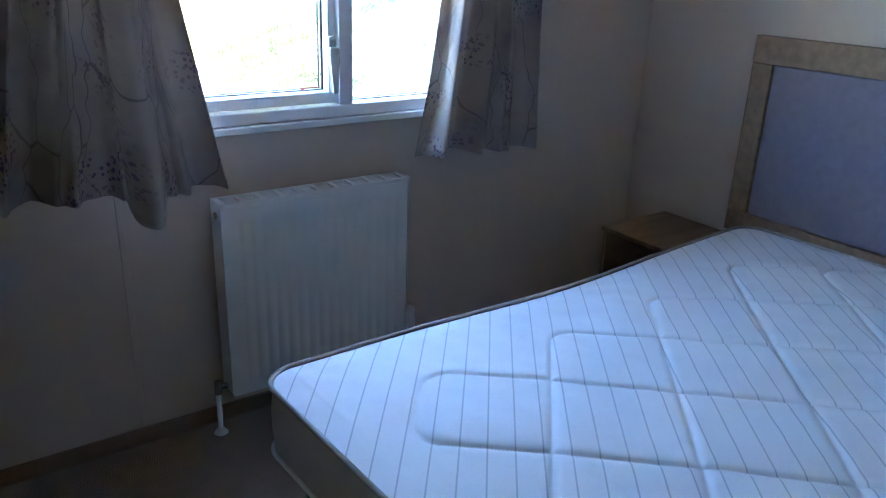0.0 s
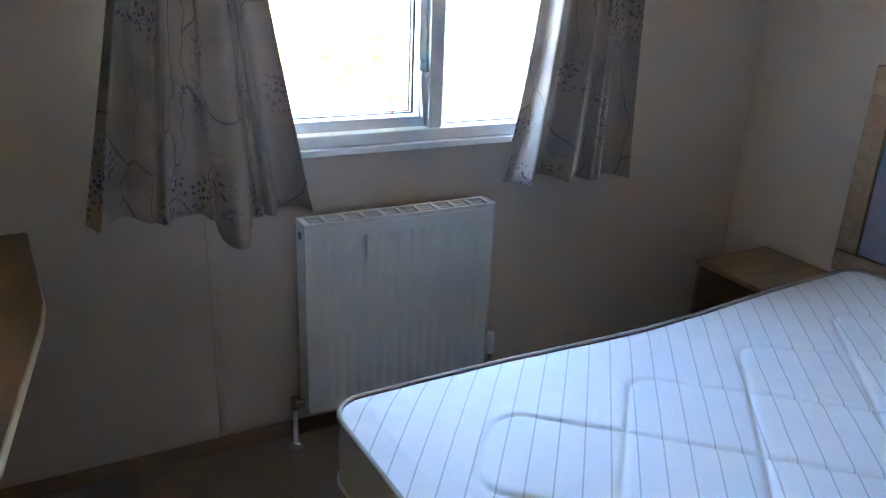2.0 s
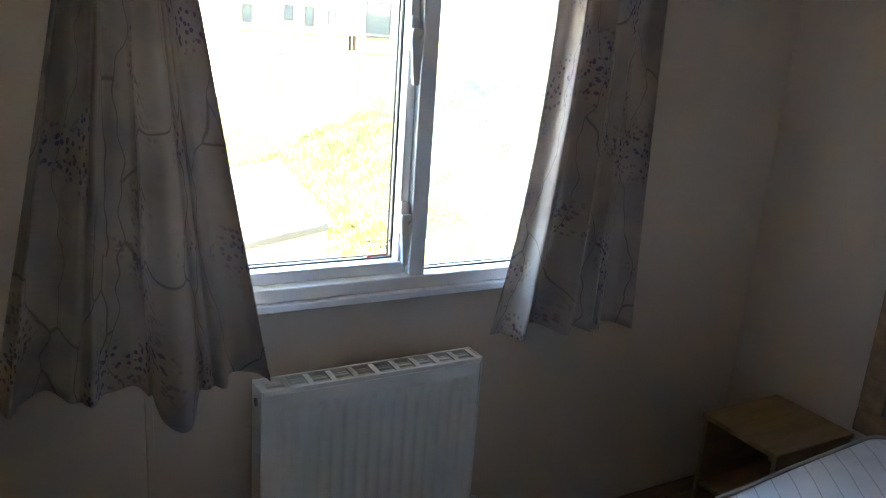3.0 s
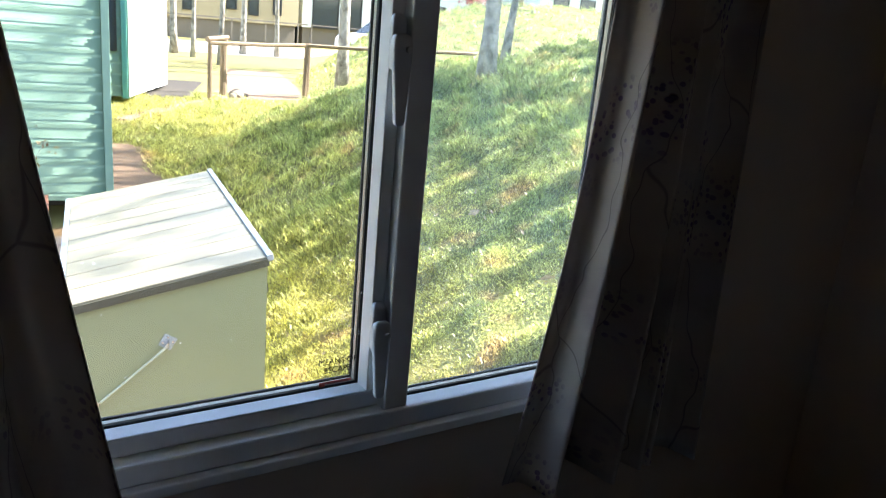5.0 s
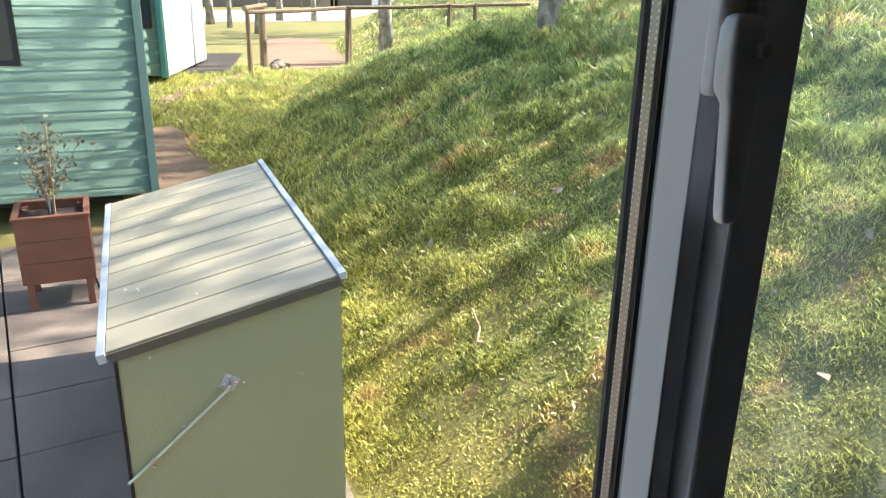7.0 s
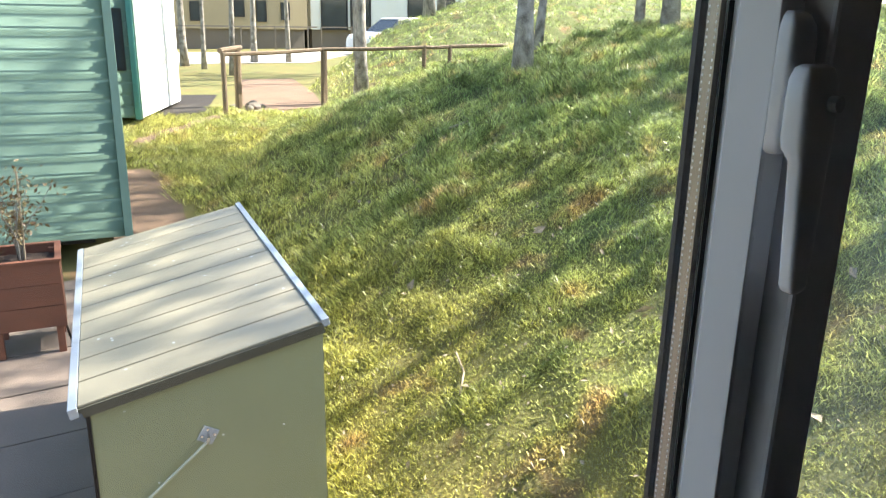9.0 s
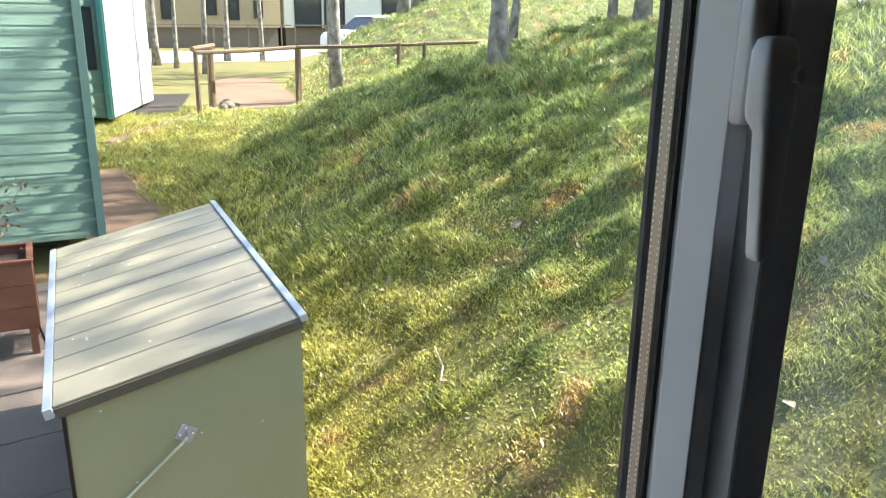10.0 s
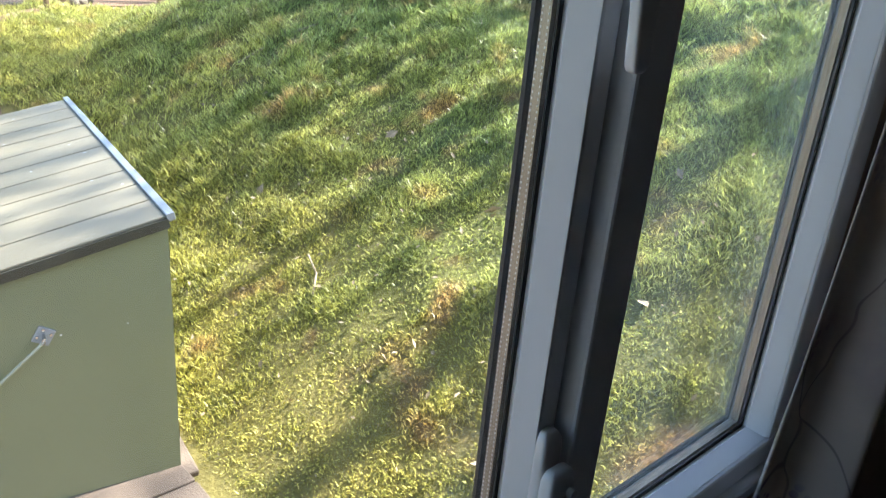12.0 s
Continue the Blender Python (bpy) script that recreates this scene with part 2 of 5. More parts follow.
def curtain_material():
    """Cream cotton printed with thin grey branches and mauve blossom."""
    m = bpy.data.materials.new("printed_curtain")
    m.use_nodes = True
    n, ln = m.node_tree.nodes, m.node_tree.links
    b = n["Principled BSDF"]
    b.inputs["Roughness"].default_value = 0.9
    uv = n.new("ShaderNodeUVMap")
    warp = n.new("ShaderNodeTexNoise")
    warp.inputs["Scale"].default_value = 5.0
    ln.new(uv.outputs[0], warp.inputs["Vector"])
    add = n.new("ShaderNodeMix")
    add.data_type, add.blend_type = "RGBA", "LINEAR_LIGHT"
    add.inputs["Factor"].default_value = 0.08
    ln.new(uv.outputs[0], add.inputs["A"])
    ln.new(warp.outputs[1], add.inputs["B"])
    mp = n.new("ShaderNodeMapping")
    mp.inputs["Scale"].default_value = (7, 2.0, 1)
    ln.new(add.outputs["Result"], mp.inputs[0])
    ed = n.new("ShaderNodeTexVoronoi")
    ed.feature = "DISTANCE_TO_EDGE"
    ed.inputs["Scale"].default_value = 1.0
    ln.new(mp.outputs[0], ed.inputs["Vector"])
    line = n.new("ShaderNodeMapRange")
    line.inputs["From Min"].default_value, line.inputs["From Max"].default_value = 0.003, 0.010
    line.inputs["To Min"].default_value, line.inputs["To Max"].default_value = 0.6, 0.0
    ln.new(ed.outputs["Distance"], line.inputs["Value"])
    patch = n.new("ShaderNodeTexNoise")
    patch.inputs["Scale"].default_value, patch.inputs["Detail"].default_value = 4.5, 2
    ln.new(uv.outputs[0], patch.inputs["Vector"])
    pm = n.new("ShaderNodeMapRange")
    pm.inputs["From Min"].default_value, pm.inputs["From Max"].default_value = 0.52, 0.62
    ln.new(patch.outputs[0], pm.inputs["Value"])
    dots = n.new("ShaderNodeTexVoronoi")
    dots.inputs["Scale"].default_value = 75
    ln.new(uv.outputs[0], dots.inputs["Vector"])
    dm = n.new("ShaderNodeMapRange")
    dm.inputs["From Min"].default_value, dm.inputs["From Max"].default_value = 0.42, 0.30
    ln.new(dots.outputs["Distance"], dm.inputs["Value"])
    both = n.new("ShaderNodeMath")
    both.operation = "MULTIPLY"
    ln.new(pm.outputs[0], both.inputs[0])
    ln.new(dm.outputs[0], both.inputs[1])
    c1 = n.new("ShaderNodeMix")
    c1.data_type = "RGBA"
    c1.inputs["A"].default_value, c1.inputs["B"].default_value = (0.49, 0.425, 0.38, 1), (0.13, 0.105, 0.12, 1)
    ln.new(line.outputs[0], c1.inputs["Factor"])
    c2 = n.new("ShaderNodeMix")
    c2.data_type = "RGBA"
    c2.inputs["B"].default_value = (0.19, 0.13, 0.23, 1)
    ln.new(both.outputs[0], c2.inputs["Factor"])
    ln.new(c1.outputs["Result"], c2.inputs["A"])
    wash = n.new("ShaderNodeTexNoise")
    wash.inputs["Scale"].default_value, wash.inputs["Detail"].default_value = 7.0, 6
    ln.new(uv.outputs[0], wash.inputs["Vector"])
    wm = n.new("ShaderNodeMapRange")
    wm.inputs["From Min"].default_value, wm.inputs["From Max"].default_value = 0.48, 0.72
    wm.inputs["To Max"].default_value = 0.5
    ln.new(wash.outputs[0], wm.inputs["Value"])
    c3 = n.new("ShaderNodeMix")
    c3.data_type = "RGBA"
    c3.inputs["B"].default_value = (0.24, 0.19, 0.22, 1)
    ln.new(wm.outputs[0], c3.inputs["Factor"])
    ln.new(c2.outputs["Result"], c3.inputs["A"])
    c2 = c3
    ln.new(c2.outputs["Result"], b.inputs["Base Color"])
    tr, ms = n.new("ShaderNodeBsdfTranslucent"), n.new("ShaderNodeMixShader")
    ms.inputs[0].default_value = 0.2
    ln.new(c2.outputs["Result"], tr.inputs[0])
    ln.new(b.outputs[0], ms.inputs[1])
    ln.new(tr.outputs[0], ms.inputs[2])
    ln.new(ms.outputs[0], n["Material Output"].inputs[0])
    return m


M_CURTAIN = curtain_material()


def mattress_material():
    """White damask with thin woven stripes slantwise, every 5 cm."""
    m = mat("striped_mattress_ticking", (0.76, 0.77, 0.80), 0.7, vary=0.02, scale=6, bump=0.06, bump_scale=320, sheen=0.2)
    n, ln = m.node_tree.nodes, m.node_tree.links
    b = n["Principled BSDF"]
    base = b.inputs["Base Color"].links[0].from_socket
    tc, sx = n.new("ShaderNodeTexCoord"), n.new("ShaderNodeSeparateXYZ")
    ln.new(tc.outputs["Object"], sx.inputs[0])
    ka, kb = n.new("ShaderNodeMath"), n.new("ShaderNodeMath")
    ka.operation, kb.operation = "MULTIPLY", "MULTIPLY_ADD"
    ka.inputs[1].default_value, kb.inputs[1].default_value = -0.663, 0.749
    ln.new(sx.outputs[1], ka.inputs[0])
    ln.new(sx.outputs[0], kb.inputs[0])
    ln.new(ka.outputs[0], kb.inputs[2])
    acc = kb.outputs[0]
    for op, v in (("MULTIPLY", 1 / 0.050), ("FRACT", 0), ("SUBTRACT", 0.5), ("ABSOLUTE", 0)):
        k = n.new("ShaderNodeMath")
        k.operation = op
        ln.new(acc, k.inputs[0])
        k.inputs[1].default_value = v
        acc = k.outputs[0]
    mr = n.new("ShaderNodeMapRange")
    mr.inputs["From Min"].default_value, mr.inputs["From Max"].default_value = 0.022, 0.042
    mr.inputs["To Min"].default_value, mr.inputs["To Max"].default_value = 0.62, 0.0
    ln.new(acc, mr.inputs["Value"])
    mx = n.new("ShaderNodeMix")
    mx.data_type = "RGBA"
    mx.inputs["B"].default_value = (0.30, 0.32, 0.38, 1)
    ln.new(mr.outputs[0], mx.inputs["Factor"])
    ln.new(base, mx.inputs["A"])
    ln.new(mx.outputs["Result"], b.inputs["Base Color"])
    return m


M_TICKING = mattress_material()
M_BORDER = mat("mattress_border_cloth", (0.66, 0.62, 0.57), 0.8, vary=0.03, bump=0.3, bump_scale=300)


# ---- building helpers ----
def thing(name, label, category, m=None, group="", kind=""):
    ob = new(name)
    ob.empty_display_size = 0.1
    ob.matrix_world = m or Matrix()
    return tagged(ob, label, category, group, kind)


def finish(name, bm, material, smooth=False):
    me = bpy.data.meshes.new(name)
    bm.normal_update()
    if smooth:
        for f in bm.faces:
            f.smooth = True
    bm.to_mesh(me)
    bm.free()
    me.materials.append(material)
    return new(name, me)


def part(name, bm, material, parent, label="", smooth=False):
    ob = finish(name, bm, material, smooth)
    ob.parent = parent
    return tagged(ob, label)


def piece(name, mesh, parent, m):
    ob = new(name, mesh)
    ob.parent = parent
    ob.matrix_local = m
    return ob


def add_box(bm, lo, hi, bevel=0.0, m=None):
    r = bmesh.ops.create_cube(bm, size=1.0)
    size = [b - a for a, b in zip(lo, hi)]
    mid = [(a + b) / 2 for a, b in zip(lo, hi)]
    bmesh.ops.transform(bm, matrix=(m or Matrix()) @ Matrix.LocRotScale(mid, None, size), verts=r["verts"])
    if bevel:
        es = list({e for v in r["verts"] for e in v.link_edges})
        bmesh.ops.bevel(bm, geom=es, offset=bevel, segments=2, affect="EDGES", profile=0.5)
    return bm


def box(lo, hi, bevel=0.0, m=None):
    return add_box(bmesh.new(), lo, hi, bevel, m)


def add_rod(bm, a, b, r1, r2=None, seg=10):
    a, b = Vector(a), Vector(b)
    d = b - a
    m = Matrix.Translation((a + b) / 2) @ d.to_track_quat("Z", "Y").to_matrix().to_4x4()
    bmesh.ops.create_cone(bm, cap_ends=True, segments=seg, radius1=r1, radius2=r1 if r2 is None else r2, depth=d.length, matrix=m)
    return bm


def rod(a, b, r1, r2=None, seg=10):
    return add_rod(bmesh.new(), a, b, r1, r2, seg)


def prism(outline, z0, z1, bevel=0.0):
    bm = bmesh.new()
    f = bm.faces.new([bm.verts.new((x, y, z0)) for x, y in outline])
    r = bmesh.ops.extrude_face_region(bm, geom=[f])
    bmesh.ops.translate(bm, vec=(0, 0, z1 - z0), verts=[v for v in r["geom"] if isinstance(v, bmesh.types.BMVert)])
    bmesh.ops.recalc_face_normals(bm, faces=bm.faces)
    if bevel:
        bmesh.ops.bevel(bm, geom=list(bm.edges), offset=bevel, segments=2, affect="EDGES", profile=0.5)
    return bm


def tube(points, radius, seg=8):
    """A round bar along a line of points."""
    bm = bmesh.new()
    pts = [Vector(p) for p in points]
    rings = []
    for i, p in enumerate(pts):
        d = (pts[min(i + 1, len(pts) - 1)] - pts[max(i - 1, 0)]).normalized()
        q = d.to_track_quat("Z", "Y")
        r = radius[i] if isinstance(radius, (list, tuple)) else radius
        rings.append([bm.verts.new(p + q @ Vector((r * math.cos(2 * math.pi * k / seg), r * math.sin(2 * math.pi * k / seg), 0))) for k in range(seg)])
    for a, b in zip(rings, rings[1:]):
        for k in range(seg):
            bm.faces.new((a[k], a[(k + 1) % seg], b[(k + 1) % seg], b[k]))
    bm.faces.new(rings[0][::-1])
    bm.faces.new(rings[-1])
    return bm


# ---- the room ----
X0, X1, Y0, Y1, ZC = -0.62, 2.46, -1.75, 1.85, 2.08
WX0, WX1, WZ0, WZ1 = 0.38, 1.575, 0.905, 1.745      # hole for the window in the outer wall
tagged(finish("floor", box((X0 - 0.1, Y0 - 0.1, -0.06), (X1 + 0.1, Y1 + 0.1, 0.0)), M_CARPET), "brown short-pile carpet on the bedroom floor", "floor", kind="structure")
tagged(finish("ceiling", box((X0 - 0.1, Y0 - 0.1, ZC), (X1 + 0.1, Y1 + 0.1, ZC + 0.06)), M_CEIL), "plain off-white caravan ceiling boards", "ceiling", kind="structure")
bm = bmesh.new()
for lo, hi in (((X0 - 0.1, Y1, 0), (WX0, Y1 + 0.02, ZC)), ((WX1, Y1, 0), (X1 + 0.1, Y1 + 0.02, ZC)), ((WX0, Y1, 0), (WX1, Y1 + 0.02, WZ0)), ((WX0, Y1, WZ1), (WX1, Y1 + 0.02, ZC))):
    add_box(bm, lo, hi)
tagged(finish("wall_north", bm, M_WALL), "cream papered wallboard wall with a window opening", "wall", kind="structure")
tagged(finish("wall_east", box((X1, Y0, 0), (X1 + 0.09, Y1, ZC)), M_WALL), "cream papered wallboard behind the headboard", "wall", kind="structure")
tagged(finish("wall_west", box((X0 - 0.09, Y0, 0), (X0, Y1, ZC)), M_WALL), "plain cream wallboard wall", "wall", kind="structure")
tagged(finish("wall_south", box((X0 - 0.09, Y0 - 0.09, 0), (X1 + 0.09, Y0, ZC)), M_WALL), "plain cream wallboard wall", "wall", kind="structure")
M_SKIRT = mat("brown_skirting", (0.30, 0.20, 0.135), 0.5, vary=0.1, stretch=(1, 1, 8))
tagged(finish("baseboard", box((X0, Y1 - 0.012, 0), (X1, Y1 - 0.0005, 0.05), 0.003), M_SKIRT), "low brown wood-effect skirting board", "skirting", kind="structure")
tagged(finish("baseboard", box((X1 - 0.012, Y0, 0), (X1 - 0.0005, Y1 - 0.013, 0.05), 0.003), M_SKIRT), "low brown wood-effect skirting board", "skirting", kind="structure")
for x in (0.485,):
    tagged(finish("trim", box((x - 0.009, Y1 - 0.004, 0.052), (x + 0.009, Y1 - 0.0003, ZC - 0.002), 0.0015), M_WALL), "flat cream cover strip over a wallboard joint", "trim", kind="structure")


# ---- window ----
FY = 1.805                                         # inner face of the window frame
win = thing("window_1", "white plastic caravan window with one opening sash and a fixed pane", "window", kind="structure")


def rails(name, x0, x1, z0, z1, wl, wr, wb, wt, y0, y1, material, parent, bevel=0.004, label=""):
    """Four mitre-less bars round an opening, butted end to end, as one mesh."""
    bm = bmesh.new()
    for lo, hi in (((x0, y0, z0), (x1, y1, z0 + wb)), ((x0, y0, z1 - wt), (x1, y1, z1)), ((x0, y0, z0 + wb), (x0 + wl, y1, z1 - wt)), ((x1 - wr, y0, z0 + wb), (x1, y1, z1 - wt))):
        add_box(bm, lo, hi, bevel)
    return part(name, bm, material, parent, label)


def bead(name, x0, x1, z0, z1, w, y0, y1, material, parent):
    """A sloping glazing bead round a pane: flush with the frame outside, sunk to the pane inside."""
    bm = bmesh.new()
    o = [bm.verts.new(p) for p in ((x0, y0, z0), (x1, y0, z0), (x1, y0, z1), (x0, y0, z1))]
    i = [bm.verts.new(p) for p in ((x0 + w, y1, z0 + w), (x1 - w, y1, z0 + w), (x1 - w, y1, z1 - w), (x0 + w, y1, z1 - w))]
    k = [bm.verts.new((v.co.x, y1 + 0.006, v.co.z)) for v in o]
    for a in range(4):
        b = (a + 1) % 4
        bm.faces.new((o[a], o[b], i[b], i[a]))
        bm.faces.new((o[b], o[a], k[a], k[b]))
        bm.faces.new((i[a], i[b], k[b], k[a]))
    bmesh.ops.recalc_face_normals(bm, faces=bm.faces)
    return part(name, bm, material, parent)


# outer frame and mullion
rails("window_frame", 0.36, 1.59, 0.905, 1.755, 0.055, 0.055, 0.036, 0.06, FY, 1.868, M_UPVC, win)
part("mullion", box((1.1095, FY + 0.003, 0.942), (1.1535, 1.868, 1.694), 0.003), M_UPVC, win)
part("window_sill", box((0.36, FY - 0.012, 0.885), (1.59, 1.849, 0.904), 0.003), M_UPVC, win, "thin white trim under the frame")


def glazing(x0, x1, z0, z1, y, parent, outer=None):
    """A double-glazed unit: bead, black gaskets, two panes and the metal spacer between them."""
    bead("glazing_bead", x0 + 0.0002, x1 - 0.0002, z0 + 0.0002, z1 - 0.0002, 0.004, y, y + 0.024, M_UPVC, parent)
    rails("gasket", x0 + 0.001, x1 - 0.001, z0 + 0.001, z1 - 0.001, 0.0046, 0.0046, 0.0046, 0.0046, y + 0.0302, y + 0.0316, M_GASKET, parent, 0)
    rails("glass_spacer", x0 + 0.001, x1 - 0.001, z0 + 0.001, z1 - 0.001, 0.005, 0.005, 0.005, 0.005, y + 0.0358, y + 0.0448, M_SPACER, parent, 0)
    rails("outer_gasket", x0 + 0.001, x1 - 0.001, z0 + 0.001, z1 - 0.001, 0.0065, 0.0065, 0.0065, 0.0065, y + 0.0492, y + 0.053, M_GASKET, parent, 0)
    for d in (0.0320, 0.0455):
        pane = part("pane", box((x0 + 0.0015, y + d, z0 + 0.0015), (x1 - 0.0015, y + d + 0.0035, z1 - 0.0015)), outer if outer and d > 0.04 else M_GLASS, parent)
        pane.visible_shadow = False


glazing(1.154, 1.5345, 0.9415, 1.6945, FY + 0.005, win, M_GLASSFILMED)
# opening sash, set back from the frame
SY = 1.825
sash = rails("opening_sash", 0.418, 1.1065, 0.945, 1.692, 0.03, 0.022, 0.030, 0.034, SY, SY + 0.055, M_UPVC, win, 0.003)
glazing(0.4485, 1.084, 0.9755, 1.6575, SY + 0.0005, sash)
bm = bmesh.new()
for k in range(150):
    z = 0.99 + k * 0.0044
    for y in (0.0375, 0.0435):
        add_box(bm, (1.0775, SY + y, z), (1.0781, SY + y + 0.0009, z + 0.0017))
part("spacer_perforation", bm, M_UPVC, sash)


def ring_loft(bm, sections, n=24, power=5.0):
    """Skin over upright rounded-rectangle sections (z, x0, x1, y0, y1)."""
    rings = []
    for z, x0, x1, y0, y1 in sections:
        row = []
        for i in range(n):
            a = 2 * math.pi * (i + 0.5) / n
            c, d = math.cos(a), math.sin(a)
            row.append(bm.verts.new(((x0 + x1) / 2 + (x1 - x0) / 2 * math.copysign(abs(c) ** (2 / power), c), (y0 + y1) / 2 + (y1 - y0) / 2 * math.copysign(abs(d) ** (2 / power), d), z)))
        rings.append(row)
    for a, b in zip(rings, rings[1:]):
        for i in range(n):
            bm.faces.new((a[i], a[(i + 1) % n], b[(i + 1) % n], b[i]))
    bm.faces.new(rings[0])
    bm.faces.new(rings[-1][::-1])
    bmesh.ops.recalc_face_normals(bm, faces=bm.faces)
    return bm


def handle(z):
    """A cranked espagnolette handle: a flat base, a deep head and a long tapering lever. z is the head's middle."""
    base = part("handle_base", ring_loft(bmesh.new(), [(z + dz, 1.0805 + i, 1.1045 - i, SY - 0.0125 + i, SY - 0.0005) for dz, i in ((0.052, 0.007), (0.050, 0.004), (0.044, 0.001), (0.036, 0.0), (-0.020, 0.0), (-0.025, 0.001), (-0.027, 0.004))]), M_SILVER, win, "silver handle base plate", True)
    f, b = SY - 0.0285, SY - 0.0130
    sec = [(0.024, 1.0840, 1.1000, f + 0.006, b - 0.003), (0.022, 1.0800, 1.1045, f + 0.003, b - 0.001), (0.016, 1.0770, 1.1070, f + 0.001, b), (0.004, 1.0760, 1.1080, f, b), (-0.016, 1.0765, 1.1075, f - 0.001, b), (-0.022, 1.0770, 1.1070, f - 0.001, b - 0.001), (-0.0255, 1.0775, 1.1065, f - 0.001, b - 0.004), (-0.029, 1.0785, 1.1055, f - 0.001, b - 0.006)]
    for k in range(1, 9):
        g = k / 8
        sec.append((-0.029 - 0.072 * g, 1.0785 + 0.0060 * g, 1.1055 - 0.0045 * g, f - 0.001 - 0.0015 * g, b - 0.006 - 0.002 * g))
    sec += [(-0.1045, 1.0860, 1.0995, f - 0.002, b - 0.0085), (-0.1065, 1.0890, 1.0965, f - 0.0005, b - 0.010)]
    part("lever", ring_loft(bmesh.new(), [(z + q[0], *q[1:]) for q in sec]), M_SILVER, base, "satin silver lever", True)
    part("lock_button", rod((1.0990, f - 0.005, z + 0.003), (1.0990, f + 0.002, z + 0.003), 0.0045, None, 14), M_SILVER, base)


handle(1.522)
handle(1.080)


def words(name, text, size, m, material, parent=None, label="", category=""):
    cu = bpy.data.curves.new(name, "FONT")
    cu.body, cu.size, cu.align_x, cu.extrude = text, size, "CENTER", 0.0002
    me = bpy.data.meshes.new_from_object(bpy.data.objects.new("lettering", cu))
    me.materials.append(material)
    ob = new(name, me)
    ob.matrix_world = m
    ob.parent = parent
    return tagged(ob, label, category)


notice = thing("window_notice", "black MEANS OF ESCAPE lettering stuck on the glass", "sticker")
words("lettering", "MEANS OF", 0.0145, Matrix.Translation((1.045, SY + 0.0314, 1.018)) @ pose(0, 0, 0, 90), M_INK, notice)
words("lettering", "ESCAPE", 0.0145, Matrix.Translation((1.045, SY + 0.0314, 1.003)) @ pose(0, 0, 0, 90), M_INK, notice)
dot = thing("red_sticker", "small red strip sticker on the lower edge of the glass", "sticker")
part("strip", box((1.02, SY + 0.0305, 0.984), (1.07, SY + 0.0309, 0.988)), M_RED, dot)
part("dot", box((1.012, SY + 0.027, 0.981), (1.022, SY + 0.0308, 0.989), 0.0015), M_RED, dot)


def drape(name, label, left, right, zb, folds, seed, depth=0.05, yb=1.69, dips=(), bend=1.0, edge_y=None, phase=None):
    """A hanging curtain. left, right: x at the top and at the hem; folds: ripples across."""
    rnd = random.Random(seed)
    bm = bmesh.new()
    uvl = bm.loops.layers.uv.new("UVMap")
    nu, nv, zt = 120, 46, 1.93
    ph = [rnd.uniform(-0.7, 0.7) for _ in range(8)]
    if phase is not None:
        ph[3] = phase
    grid = []
    for j in range(nv + 1):
        v = j / nv
        row = []
        for i in range(nu + 1):
            u = i / nu
            a = left[0] + (left[1] - left[0]) * v ** bend
            b = right[0] + (right[1] - right[0]) * v ** 0.9
            wob = u + 0.035 * math.sin(4.2 * u * math.pi + ph[0]) + 0.015 * math.sin(3 * v + ph[1])
            amp = depth * (0.55 + 0.45 * v) * (0.75 + 0.45 * math.sin(7 * u + ph[2]))
            s = math.sin(2 * math.pi * folds * wob + ph[3])
            y = yb - amp * (abs(s) ** 0.75 * math.copysign(1, s)) - 0.012 * math.sin(2 * math.pi * folds * 2.3 * u + ph[4]) * v
            x = a + (b - a) * u + 0.012 * math.cos(2 * math.pi * folds * wob + ph[3])
            hem = zb + 0.006 * math.sin(6 * u + ph[5])
            for du, dw, dd in dips:
                hem -= dd * math.exp(-((u - du) / dw) ** 6)
                y -= 0.09 * (v ** 1.2) * math.exp(-((u - du) / dw) ** 2)
            if edge_y:                     # the leading edge hangs back, near the glass
                w = math.exp(-(u / 0.10) ** 2)
                y = y * (1 - w) + edge_y * w
            y = min(y, 1.782)
            row.append(bm.verts.new((x, y, zt + (hem - zt) * v)))
        grid.append(row)
    for j in range(nv):
        for i in range(nu):
            f = bm.faces.new((grid[j][i], grid[j][i + 1], grid[j + 1][i + 1], grid[j + 1][i]))
            f.smooth = True
            for lp, (p, q) in zip(f.loops, ((i, j), (i + 1, j), (i + 1, j + 1), (i, j + 1))):
                lp[uvl].uv = (p / nu * 0.85 + seed * 0.31, 1 - q / nv * 1.15)
    ob = tagged(finish(name, bm, M_CURTAIN), label, "curtain", "pair of window curtains")
    so = ob.modifiers.new("cloth", "SOLIDIFY")
    so.thickness = 0.0025
    return ob


drape("curtain", "cream curtain with mauve blossom print, hanging in deep folds", (0.395, 0.18), (0.50, 0.712), 0.785, 4.3, 1, 0.042, 1.70, ((0.635, 0.055, 0.06),))
drape("curtain", "cream curtain with mauve blossom print, gathered narrow beside the window", (1.455, 1.337), (1.72, 1.755), 0.775, 3.5, 4, 0.058, 1.712, (), 2.2, 1.75, -1.75)
pole = thing("curtain_rail", "white curtain rail above the window", "curtain rail")
part("rail", box((0.25, 1.74, 1.925), (1.85, 1.765, 1.95), 0.004), M_UPVC, pole)
for x in (0.3, 1.05, 1.8):
    part("bracket", box((x - 0.012, 1.765, 1.93), (x + 0.012, 1.85, 1.945), 0.002), M_UPVC, pole)

